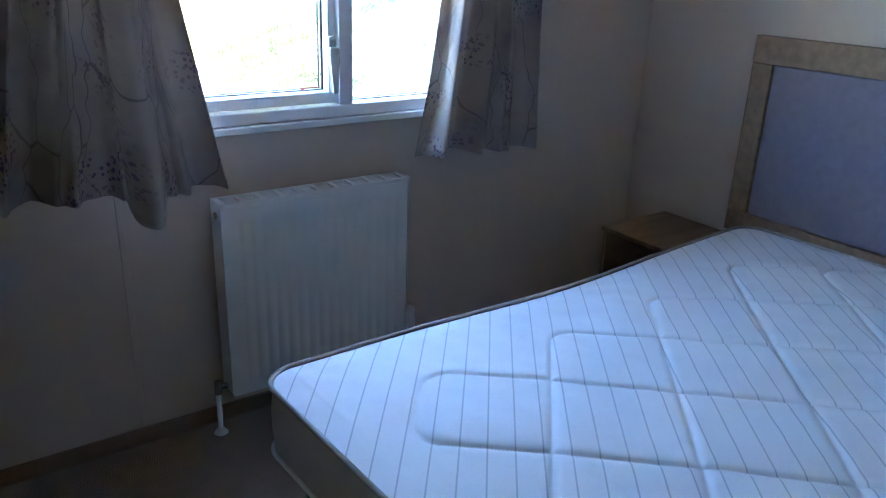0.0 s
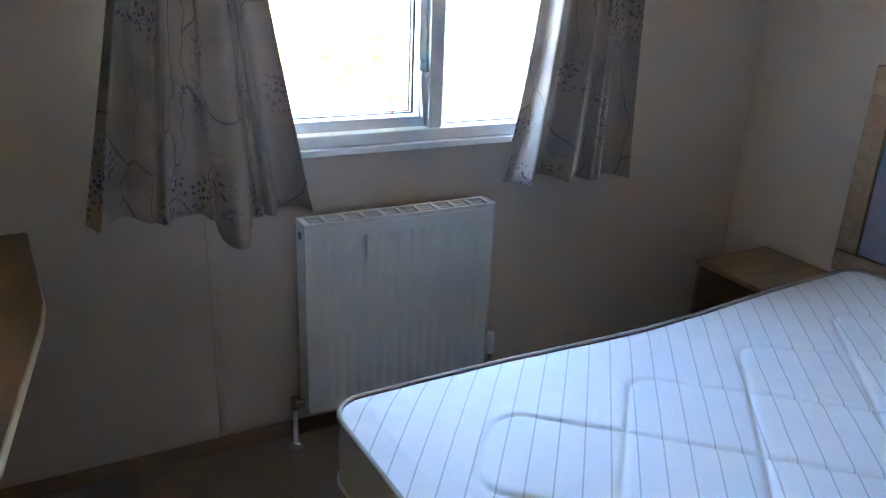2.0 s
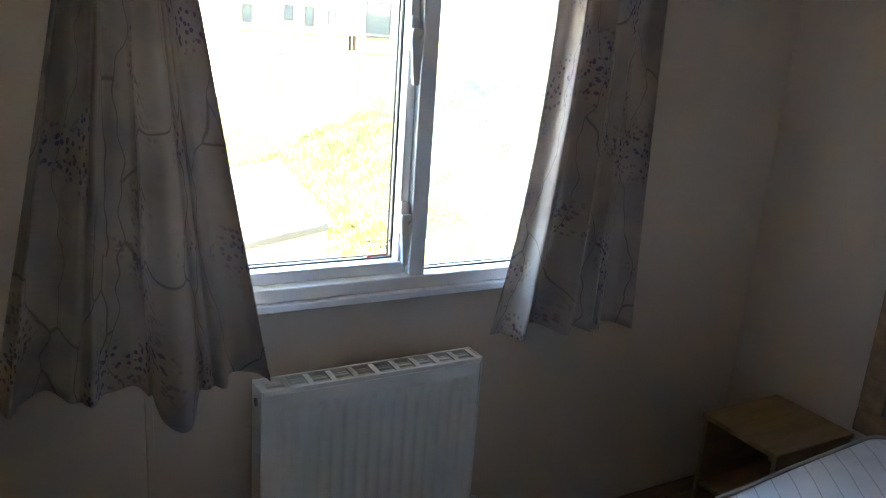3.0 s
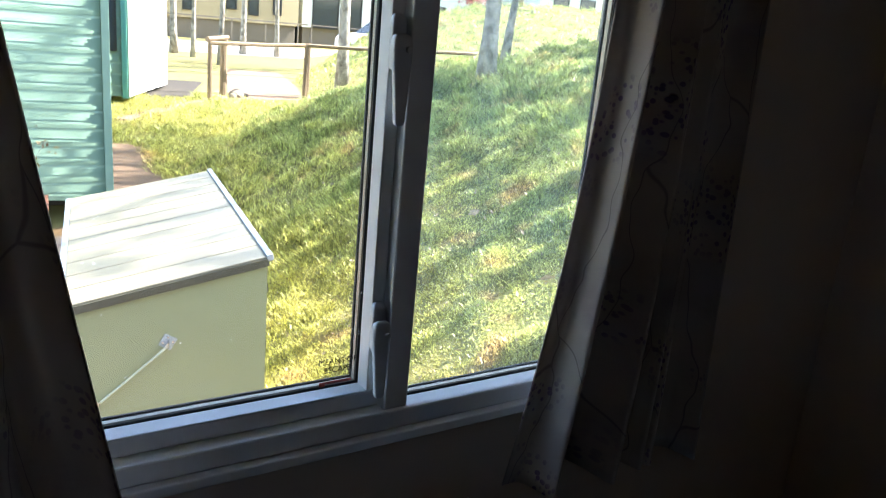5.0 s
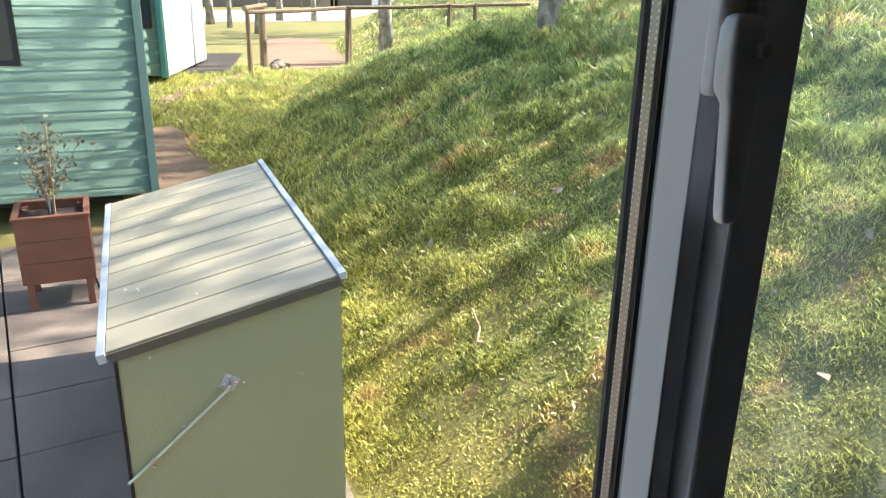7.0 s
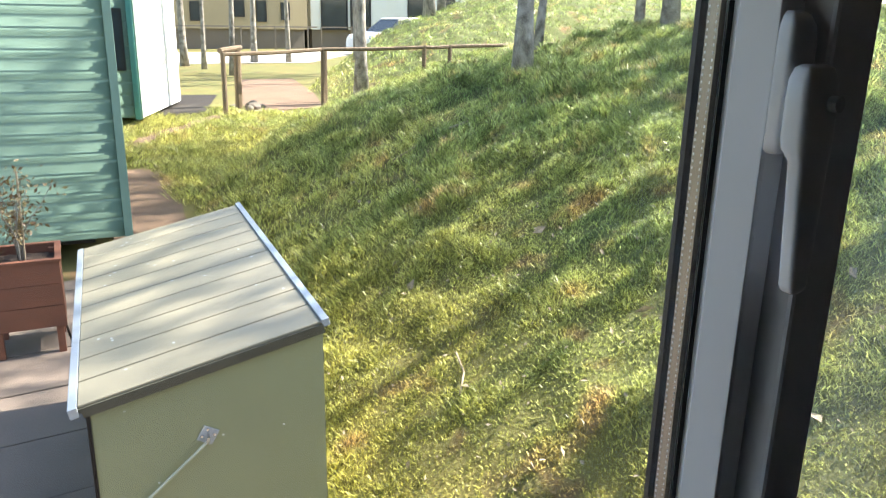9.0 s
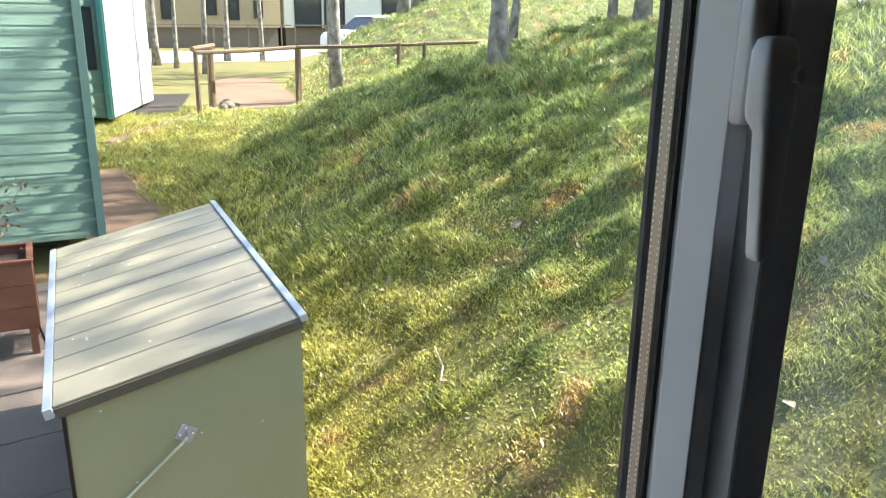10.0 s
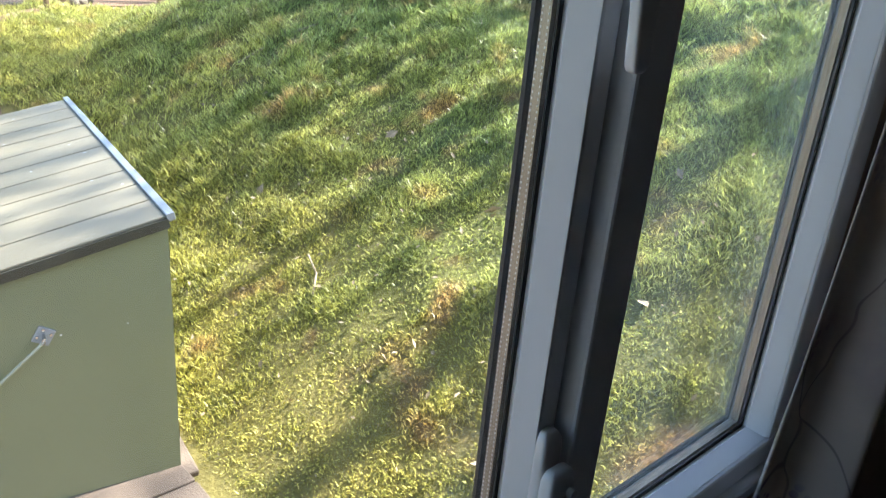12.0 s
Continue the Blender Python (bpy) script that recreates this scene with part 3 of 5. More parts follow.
# ---- radiator ----
rad = thing("radiator", "white panel radiator on the wall below the window", "radiator", Matrix.Translation((0.713, 1.742, 0.128)))
RW, RH, RD = 0.60, 0.585, 0.072
bm = bmesh.new()
NX = 132
prof = []
for i in range(NX + 1):
    x = 0.006 + (RW - 0.012) * i / NX
    c = ((x - 0.035) % 0.0333) / 0.0333
    groove = 0.0 if x < 0.035 or x > RW - 0.035 else 0.0028 * max(0.0, math.cos((c - 0.5) * math.pi)) ** 3
    prof.append((x, groove))
zs = (0.0, 0.03, 0.045, RH - 0.06, RH - 0.045, RH - 0.012)
grid = [[bm.verts.new((x, (g if 2 <= j <= 3 else 0.0) + 0.001, z)) for x, g in prof] for j, z in enumerate(zs)]
for j in range(len(zs) - 1):
    for i in range(NX):
        bm.faces.new((grid[j][i], grid[j][i + 1], grid[j + 1][i + 1], grid[j + 1][i]))
r = bmesh.ops.extrude_face_region(bm, geom=list(bm.faces))
bmesh.ops.translate(bm, vec=(0, 0.012, 0), verts=[v for v in r["geom"] if isinstance(v, bmesh.types.BMVert)])
bmesh.ops.recalc_face_normals(bm, faces=bm.faces)
part("front_panel", bm, M_ENAMEL, rad, "fluted white steel front panel")
part("back_panel", box((0.008, RD - 0.014, 0), (RW - 0.008, RD, RH - 0.012), 0.003), M_ENAMEL, rad)
for x in (0, RW - 0.005):
    part("side_panel", box((x, -0.002, 0.012), (x + 0.005, RD + 0.002, RH + 0.004), 0.002), M_ENAMEL, rad)
part("front_lip", box((0.0055, -0.003, RH - 0.010), (RW - 0.0055, 0.008, RH + 0.003), 0.002), M_ENAMEL, rad)
part("back_lip", box((0.0055, RD - 0.008, RH - 0.010), (RW - 0.0055, RD + 0.001, RH + 0.003), 0.002), M_ENAMEL, rad)
for k in range(11):
    x = 0.0055 + (RW - 0.025) * k / 10
    part("grille_bar", box((x, 0.0085, RH - 0.004), (x + 0.014, RD - 0.0085, RH + 0.001)), M_ENAMEL, rad)
for k in range(3):
    y = 0.022 + 0.015 * k
    part("grille_rod", box((0.0055, y, RH - 0.007), (RW - 0.0055, y + 0.003, RH - 0.0042)), M_ENAMEL, rad)
fins = bmesh.new()
for k in range(36):
    x = 0.02 + 0.0157 * k
    add_box(fins, (x, 0.015, 0.03), (x + 0.001, RD - 0.016, RH - 0.03))
part("convector", fins, M_ENAMEL, rad)
part("vent_plug", rod((-0.004, 0.03, RH - 0.035), (0.0, 0.03, RH - 0.035), 0.010, None, 14), M_CHROME, rad)
valve = part("lockshield_valve", rod((-0.030, 0.036, 0.045), (-0.030, 0.036, 0.005), 0.011), M_CHROME, rad, "chrome lockshield valve")
part("union", rod((-0.030, 0.036, 0.025), (-0.001, 0.036, 0.025), 0.008), M_CHROME, valve)
part("pipe", rod((-0.030, 0.036, 0.005), (-0.030, 0.036, -0.127), 0.0075), M_ENAMEL, rad)
part("floor_collar", rod((-0.030, 0.036, -0.1275), (-0.030, 0.036, -0.113), 0.021, 0.011, 18), M_ENAMEL, rad)
trv = part("thermostatic_valve", rod((RW + 0.034, 0.036, 0.055), (RW + 0.034, 0.036, 0.125), 0.019, 0.016, 18), M_ENAMEL, rad, "white thermostatic valve head")
part("valve_body", rod((RW + 0.034, 0.036, 0.0), (RW + 0.034, 0.036, 0.0545), 0.011), M_CHROME, trv)
part("union", rod((RW + 0.001, 0.036, 0.025), (RW + 0.024, 0.036, 0.025), 0.008), M_CHROME, trv)
part("pipe", rod((RW + 0.034, 0.036, 0.0), (RW + 0.034, 0.036, -0.127), 0.0075), M_ENAMEL, rad)
for x in (0.12, RW - 0.12):
    part("wall_bracket", box((x - 0.015, RD + 0.001, 0.06), (x + 0.015, 0.1075, RH - 0.08)), M_ENAMEL, rad)

# ---- bed ----
ML, MW, MT = 1.80, 1.38, 0.187
bed = thing("bed_base", "black tubular steel bed base under the mattress", "bed", Matrix.Translation((0.60, 1.15, 0)) @ pose(0, 0, 0, 0, 0, 2.0))
part("side_rail", tube([(0.02, -0.03, 0.325), (ML, -0.03, 0.325)], 0.014), M_BLACK, bed)
part("side_rail", tube([(0.02, -MW + 0.03, 0.325), (ML, -MW + 0.03, 0.325)], 0.014), M_BLACK, bed)
part("end_rail", tube([(0.02, -0.045, 0.325), (0.02, -MW + 0.045, 0.325)], 0.013), M_BLACK, bed)
part("end_rail", tube([(ML, -0.045, 0.325), (ML, -MW + 0.045, 0.325)], 0.013), M_BLACK, bed)
for k in range(12):
    x = 0.10 + 0.145 * k
    part("slat", box((x, -MW + 0.045, 0.327), (x + 0.06, -0.045, 0.338), 0.002), M_FENCE, bed)
for x in (0.05, 0.9, 1.75):
    for y in (-0.06, -MW + 0.06):
        part("leg", rod((x, y, 0.0), (x, y, 0.312), 0.015, None, 12), M_BLACK, bed)

matt = thing("mattress", "white quilted double mattress with thin stripes, bare, on the bed base", "mattress", Matrix.Translation((0.582, 1.176, 0.350)) @ pose(0, 0, 0, 0, -0.1, 2.5))


def quilt_cells():
    """Middles of the diamonds of the quilting, along the two diagonals."""
    cells = []
    for i in range(-12, 12):
        for j in range(-12, 12):
            p, q = 0.11 + 0.37 * (i + 0.5), -0.85 + 0.367 * (j + 0.5)
            cx, cy = (p - q) / 2, (p + q) / 2
            if 0.20 < cx < ML - 0.20 and -MW + 0.20 < cy < -0.20:
                cells.append((cx, cy))
    return cells


CELLS = quilt_cells()


def sag(x, y):
    """The tired springs give way along the window side."""
    return -0.024 * math.exp(-((x - 0.92) / 0.42) ** 2) * math.exp(-(y / 0.55) ** 2)



def seam(px, py):
    """Distance in metres to the nearest quilting seam: outlines of rounded diamonds."""
    best = 9.0
    for cx, cy in CELLS:
        dx, dy = px - cx, py - cy
        if abs(dx) + abs(dy) > 0.36:
            continue
        ux, uy = abs(dx + dy) * 0.7071 - 0.1308 + 0.065, abs(dy - dx) * 0.7071 - 0.1298 + 0.065
        d = math.hypot(max(ux, 0), max(uy, 0)) + min(max(ux, uy), 0) - 0.065
        edge_cell = min(cx, ML - cx, -cy, MW + cy) < 0.40
        sharp = max(abs(dx + dy) * 0.7071 - 0.1308, abs(dy - dx) * 0.7071 - 0.1298)
        inner = min(px, ML - px, -py, MW + py) > 0.24
        best = min(best, abs(sharp) if inner or not edge_cell else abs(d))
    return best


bm = bmesh.new()
NXM, NYM, RC = 360, 276, 0.07
top = []
for j in range(NYM + 1):
    row = []
    for i in range(NXM + 1):
        x, y = ML * i / NXM, -MW * j / NYM
        ex, ey = min(x, ML - x), min(-y, MW + y)
        if ex < RC and ey < RC:          # round the plan corners
            dx, dy = RC - ex, RC - ey
            k = max(dx, dy) / max(1e-6, math.hypot(dx, dy))
            sx, sy = (1 if x < ML / 2 else -1), (-1 if -y < MW / 2 else 1)
            nx, ny = RC - dx * k, RC - dy * k
            x = nx if sx > 0 else ML - nx
            y = -ny if sy < 0 else -MW + ny
        e = min(ex, ey)
        d = seam(x, y)
        puff = 0.009 * (1 - math.exp(-d / 0.0065)) * min(1, e / 0.06)
        crown = 0.014 * min(1, e / 0.35) ** 0.7
        rumple = 0.004 * noise.noise((x * 5, y * 5, 0.3)) + 0.0022 * noise.noise((x * 17, y * 17, 1.3))
        row.append(bm.verts.new((x, y, MT - 0.020 + puff + crown + sag(x, y) + rumple * min(1, e / 0.05))))
    top.append(row)
for j in range(NYM):
    for i in range(NXM):
        bm.faces.new((top[j][i], top[j + 1][i], top[j + 1][i + 1], top[j][i + 1]))
part("quilted_top", bm, M_TICKING, matt, "white quilted striped top", True)


def rounded_loop(inset, z, n=8):
    pts = []
    r = RC
    for cxx, cyy, a0 in ((ML - r, -r, 0), (r, -r, 90), (r, -MW + r, 180), (ML - r, -MW + r, 270)):
        for k in range(n + 1):
            a = radians(a0 + 90 * k / n)
            pts.append((cxx + (r - inset) * math.cos(a), cyy + (r - inset) * math.sin(a), z))
    out = []
    for a, b in zip(pts, pts[1:] + pts[:1]):      # points along the straight sides, so that they can sag
        far = math.dist(a, b)
        steps = 14 if far > 0.3 else 1
        out += [tuple(p + (q - p) * k / steps for p, q in zip(a, b)) for k in range(steps)]
    return out


bm = bmesh.new()
loops = []
for inset, z in ((0.012, 0.0), (0.0, 0.012), (-0.004, 0.06), (-0.005, 0.11), (0.0, MT - 0.024)):
    loops.append([bm.verts.new((p[0] + 0.003 * noise.noise((p[0] * 4, p[1] * 4, z * 9)), p[1] + 0.003 * noise.noise((p[1] * 4, p[0] * 4, z * 9)), p[2] + sag(p[0], p[1]) * z / MT)) for p in rounded_loop(inset, z)])
for a, b in zip(loops, loops[1:]):
    for k in range(len(a)):
        bm.faces.new((a[k], a[(k + 1) % len(a)], b[(k + 1) % len(a)], b[k]))
bm.faces.new(loops[0][::-1])
part("side_border", bm, M_BORDER, matt, "beige cloth side border", True)
for z in (MT - 0.017, 0.012):
    pts = [(p[0], p[1], p[2] + sag(p[0], p[1]) * z / MT) for ring in (rounded_loop(-0.004, z),) for p in ring]
    part("piping", tube(pts + pts[:2], 0.006, 6), mat("mattress_piping", (0.42, 0.385, 0.36), 0.8) if z > 0.1 else M_BORDER, matt, "grey-brown edge piping" if z > 0.1 else "", True)

head = thing("headboard", "oak-framed headboard with a mauve fabric panel on the wall", "headboard", Matrix.Translation((X1, 0.0, 0)))
HY0, HY1, HZ0, HZ1 = -0.34, 1.37, 0.47, 1.145
part("fabric_panel", box((-0.022, HY0 + 0.075, HZ0 + 0.075), (-0.001, HY1 - 0.075, HZ1 - 0.09), 0.004), M_MAUVE, head, "mauve woven fabric panel")
for lo, hi in (((-0.032, HY0, HZ0), (-0.0005, HY1, HZ0 + 0.073)), ((-0.032, HY0, HZ1 - 0.088), (-0.0005, HY1, HZ1)), ((-0.030, HY0, HZ0 + 0.0735), (-0.0005, HY0 + 0.073, HZ1 - 0.0885)), ((-0.030, HY1 - 0.073, HZ0 + 0.0735), (-0.0005, HY1, HZ1 - 0.0885))):
    part("frame_rail", box(lo, hi, 0.003), M_OAK, head)

ns = thing("bedside_table", "small oak-effect bedside table with an open shelf, in the corner", "bedside table", Matrix.Translation((2.105, 1.375, 0)))
NW, ND = 0.27, 0.345
part("tabletop", box((-0.008, -0.006, 0.432), (ND, NW + 0.006, 0.45), 0.003), M_OAK, ns)
for y in (0.0, NW - 0.015):
    part("side_panel", box((0.0, y, 0.0), (ND - 0.002, y + 0.015, 0.4315), 0.002), M_OAK, ns)
part("shelf", box((0.006, 0.0155, 0.20), (ND - 0.012, NW - 0.0155, 0.215), 0.001), M_OAK, ns)
part("bottom_panel", box((0.006, 0.0155, 0.04), (ND - 0.012, NW - 0.0155, 0.055), 0.001), M_OAK, ns)
part("back_panel", box((ND - 0.010, 0.0155, 0.02), (ND - 0.004, NW - 0.0155, 0.431)), M_OAK, ns)

desk = thing("dressing_table", "warm oak-effect dressing table with a shaped top against the wall", "dressing table")
outline = [(X0 + 0.001, 1.836), (0.060, 1.836), (0.068, 1.70), (0.082, 1.40), (0.074, 1.30), (0.0, 0.80), (-0.022, 0.70), (-0.05, 0.672), (-0.10, 0.66), (X0 + 0.001, 0.66)]
part("tabletop", prism(outline, 0.7285, 0.75, 0.0015), M_OAKDARK, desk)
edge = bmesh.new()
for (ax, ay), (bx, by) in zip(outline[1:-1], outline[2:]):
    d = Vector((bx - ax, by - ay, 0))
    nrm = Vector((-d.y, d.x, 0)).normalized() * 0.003
    q = [Vector((ax, ay, 0.729)), Vector((bx, by, 0.729))]
    vs = [edge.verts.new(p) for p in (q[0], q[1], q[1] + Vector((0, 0, 0.0208)), q[0] + Vector((0, 0, 0.0208)))]
    vo = [edge.verts.new(v.co + nrm) for v in vs]
    for k in range(4):
        edge.faces.new((vs[k], vs[(k + 1) % 4], vo[(k + 1) % 4], vo[k]))
    edge.faces.new(vo)
bmesh.ops.recalc_face_normals(edge, faces=edge.faces)
part("edging", edge, M_EDGE, desk, "pale oak edging strip")
part("drawer_unit", box((X0 + 0.002, 0.70, 0.0), (-0.16, 1.12, 0.728), 0.003), M_OAKDARK, desk)
for k in range(3):
    dr = part("drawer_front", box((-0.1595, 0.712, 0.07 + 0.215 * k), (-0.143, 1.108, 0.275 + 0.215 * k), 0.003), M_OAK, desk)
    part("drawer_handle", tube([(-0.142, 0.86, 0.20 + 0.215 * k), (-0.122, 0.87, 0.20 + 0.215 * k), (-0.122, 0.95, 0.20 + 0.215 * k), (-0.142, 0.96, 0.20 + 0.215 * k)], 0.004), M_CHROME, dr)


# ---- outside: ground ----
def lerp_table(t, table):
    for (a, va), (b, vb) in zip(table, table[1:]):
        if t <= b:
            f = max(0.0, (t - a) / (b - a))
            return va + (vb - va) * f
    return table[-1][1]


def toe(y):
    return lerp_table(y, ((-20, 1.75), (3, 1.75), (4, 1.80), (8, 2.35), (10, 2.75), (12.5, 4.3), (14, 6.3), (17, 7.0), (20, 8.4), (24, 11.5), (40, 30), (60, 60)))


def level(y):
    return lerp_table(y, ((-20, -0.62), (8, -0.62), (14, 0.06), (30, 0.1), (200, 0.1)))


def land(x, y, rough=True):
    """Height of the ground: a flat strip, with a grassy bank that rises beyond its toe."""
    d = x - toe(y)
    z = level(y)
    if d > 0:
        amp = lerp_table(y, ((-20, 2.35), (7.5, 2.35), (9, 2.15), (10.5, 1.65), (12, 1.27), (14, 1.15), (16, 1.8), (20, 2.4), (200, 2.4)))
        z += amp * (1 - math.exp(-(d / 3.0) ** 1.25))
        if rough:
            k = min(1, d / 0.8)
            t = noise.noise((x * 2.3, y * 2.9, 9.0)) + 0.5 * noise.noise((x * 5.1, y * 5.7, 4.0))
            z += min(1, d / 2.2) * 0.085 * max(0.0, t + 0.1)
            z += k * (0.10 * noise.noise((x * 0.55, y * 0.55, 2.0)) + 0.06 * noise.noise((x * 1.6, y * 1.6, 5.0)) + 0.040 * noise.noise((x * 3.6, y * 3.6, 7.0)))
    return z


def axis(fine0, fine1, step, lo, hi):
    vals = list(np.arange(fine0, fine1, step))
    s, v = step, fine0
    while v > lo:
        s *= 1.25
        v -= s
        vals.insert(0, v)
    s, v = step, vals[-1]
    while v < hi:
        s *= 1.18
        v += s
        vals.append(v)
    return [float(a) for a in vals]


gx, gy = axis(-1.0, 13.0, 0.075, -1500, 1500), axis(2.0, 23.0, 0.075, -1500, 1500)
verts = [(x, y, land(x, y)) for y in gy for x in gx]
n = len(gx)
quads = [(j * n + i, j * n + i + 1, (j + 1) * n + i + 1, (j + 1) * n + i) for j in range(len(gy) - 1) for i in range(n - 1)]
me = bpy.data.meshes.new("ground")
me.from_pydata(verts, [], quads)
me.polygons.foreach_set("use_smooth", [True] * len(quads))
me.materials.append(M_GROUND)
tagged(new("ground", me), "sunlit grassy ground rising to a rough bank", "grass bank", kind="structure")


def off_path(x, y):
    """True where turf grows: not on the gravel, the trodden strip, the painted shadow or the paving."""
    if x < toe(y) + 0.03 and y < 9.9:
        return False
    if 13.9 < y < 20.5 and abs(x - (5.42 + 0.31 * (y - 14.1))) < 0.78:
        return False
    if 8.5 < y < 11.4 and 1.8 < x < 2.58:
        return False
    if 12.3 < y < 14.0 and abs((x - 2.8) * 0.65 - (y - 12.6) * 0.76) < 0.10:
        return False
    return not (14.0 < y < 17.2 and 0.33 * (y - 14.0) + 3.2 < x < 0.33 * (y - 14.0) + 4.1)


def blades(name, label, tufts, per, xr, yr, tall, wide, spread, seed, bank=False):
    """Grass as tufts of leaning blades, of uneven height and thickness."""
    rnd = np.random.default_rng(seed)
    rows = []
    for x, y, r in zip(rnd.uniform(*xr, tufts), rnd.uniform(*yr, tufts), rnd.random(tufts)):
        d = x - toe(y)
        if not off_path(x, y) or (bank and y > 14.0 and d < 0.05):
            continue
        tus = noise.noise((x * 2.3, y * 2.9, 9.0)) + 0.5 * noise.noise((x * 5.1, y * 5.7, 4.0))
        if tus < -0.2 and r < 0.5:
            continue
        big = tall * (0.5 + 0.55 * r + max(0.0, tus) * 1.5)
        big *= 0.42 + 0.58 * min(1.0, max(0.0, (y - 4.0) / 3.0, (d - 1.2) / 1.4))
        z = land(x, y)
        rows.append((x, y, z, big, (land(x + 0.05, y) - z) / 0.05, (land(x, y + 0.05) - z) / 0.05))
    a = np.repeat(np.array(rows), per, axis=0)
    n = len(a)
    heading = np.repeat(rnd.uniform(0, 2 * math.pi, len(rows)), per) + rnd.normal(size=n) * 0.9
    ox, oy = rnd.normal(size=n) * spread, rnd.normal(size=n) * spread
    h = a[:, 3] * rnd.uniform(0.45, 1.15, n)
    lean = h * rnd.uniform(0.3, 1.4, n)
    turn = rnd.uniform(0, 2 * math.pi, n)
    w = wide * rnd.uniform(0.6, 1.3, n)
    foot = np.stack((a[:, 0] + ox, a[:, 1] + oy, a[:, 2] - 0.006 + a[:, 4] * ox + a[:, 5] * oy), 1)
    side = np.stack((np.cos(turn) * w, np.sin(turn) * w, np.zeros(n)), 1)
    tip = foot + np.stack((lean * np.cos(heading), lean * np.sin(heading), h), 1)
    mid = foot + np.stack((0.35 * lean * np.cos(heading), 0.35 * lean * np.sin(heading), 0.62 * h), 1)
    co = np.stack((foot - side, mid - side * 0.8, tip, mid + side * 0.8), 1).reshape(-1, 3)
    me = bpy.data.meshes.new(name)
    me.vertices.add(4 * n)
    me.loops.add(4 * n)
    me.polygons.add(n)
    me.vertices.foreach_set("co", co.ravel())
    me.loops.foreach_set("vertex_index", np.arange(4 * n, dtype=np.int32))
    me.polygons.foreach_set("loop_start", np.arange(0, 4 * n, 4, dtype=np.int32))
    me.update(calc_edges=True)
    me.materials.append(M_GRASS)
    return tagged(new(name, me), label, "grass", kind="stuff")


blades("grass", "short mossy sunlit grass on the near bank", 36000, 13, (1.7, 5.8), (1.9, 7.0), 0.049, 0.0038, 0.026, 1)
blades("grass", "rough tussocky grass on the upper bank", 32000, 11, (1.7, 10.0), (6.0, 14.6), 0.080, 0.0058, 0.042, 2)
blades("grass", "tussocky grass on the far mound", 17000, 8, (5.5, 22.0), (13.0, 32.0), 0.075, 0.011, 0.09, 3, True)
blades("grass", "rough grass on the top of the bank", 12000, 10, (5.4, 13.0), (1.9, 8.0), 0.085, 0.006, 0.055, 4)

# path through the gap, with a flat bed
bm = bmesh.new()
pp = [(4.62, 13.95), (6.13, 14.2), (6.95, 16.6), (7.95, 20.4), (6.6, 20.4), (5.45, 16.6)]
bm.faces.new([bm.verts.new((x, y, level(y) + 0.012)) for x, y in pp])
tagged(finish("path", bm, M_PATH), "reddish gravel path through a gap in the fence", "path", kind="structure")

for nm, label, cat, m_, pts in (
        ("path", "trodden gravel strip running from the caravan to the fence", "path", M_PATH, [(2.55, 12.55), (2.9, 12.5), (4.35, 13.8), (4.3, 14.0), (3.0, 13.0)]),
        # this sheet is a ground shadow put in as colour
        ("path", "flat dark sheet painted as the shadow beside the end of the caravan", "path", M_SHADOWSHEET, [(3.22, 14.0), (4.0, 14.05), (5.05, 16.9), (4.3, 17.1)]),
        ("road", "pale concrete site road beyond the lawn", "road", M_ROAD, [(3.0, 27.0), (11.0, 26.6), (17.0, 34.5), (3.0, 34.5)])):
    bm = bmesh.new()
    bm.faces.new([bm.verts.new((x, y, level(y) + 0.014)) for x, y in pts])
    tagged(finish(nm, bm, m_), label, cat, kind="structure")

# paved yard
yard = thing("pavement", "worn concrete paving slabs beside the caravan", "paving", kind="structure")
part("bedding", box((-6.0, 2.05, -0.64), (1.74, 8.6, -0.612)), M_SOIL, yard)
slab = bpy.data.meshes.new("slab")
bm = box((0.006, 0.006, 0.0), (0.594, 0.594, 0.035), 0.006)
bm.to_mesh(slab)
bm.free()
slab.materials.append(M_PAVE)
rs = random.Random(5)
for i in range(-6, 3):
    for j in range(11):
        piece("slab", slab, yard, pose(-0.06 + 0.6 * i, 2.1 + 0.6 * j, -0.615 + rs.uniform(-0.003, 0.003), rs.uniform(-0.3, 0.3), rs.uniform(-0.3, 0.3), 0))
bm = bmesh.new()
for k, (x, y) in enumerate(((1.75, 8.2), (2.2, 8.4), (2.5, 9.3), (2.66, 10.2), (2.68, 11.25), (2.2, 11.3), (1.8, 10.0))):
    bm.verts.new((x, y, level(y) + 0.02))
bm.faces.new(list(bm.verts))
tagged(finish("path", bm, M_PATH), "patch of brown gravel beside the caravan corner", "path", kind="structure")

# ---- storage box outside ----
SW, SD, SB = 0.81, 1.93, -0.595
shed = thing("garden_storage_box", "olive green steel storage box with a sloping ribbed roof", "garden storage", Matrix.Translation((1.727, 4.02, 0)) @ pose(0, 0, 0, 0, 0, -8.4))
HR, HL = 0.475, 0.295                               # roof heights at its high and low sides
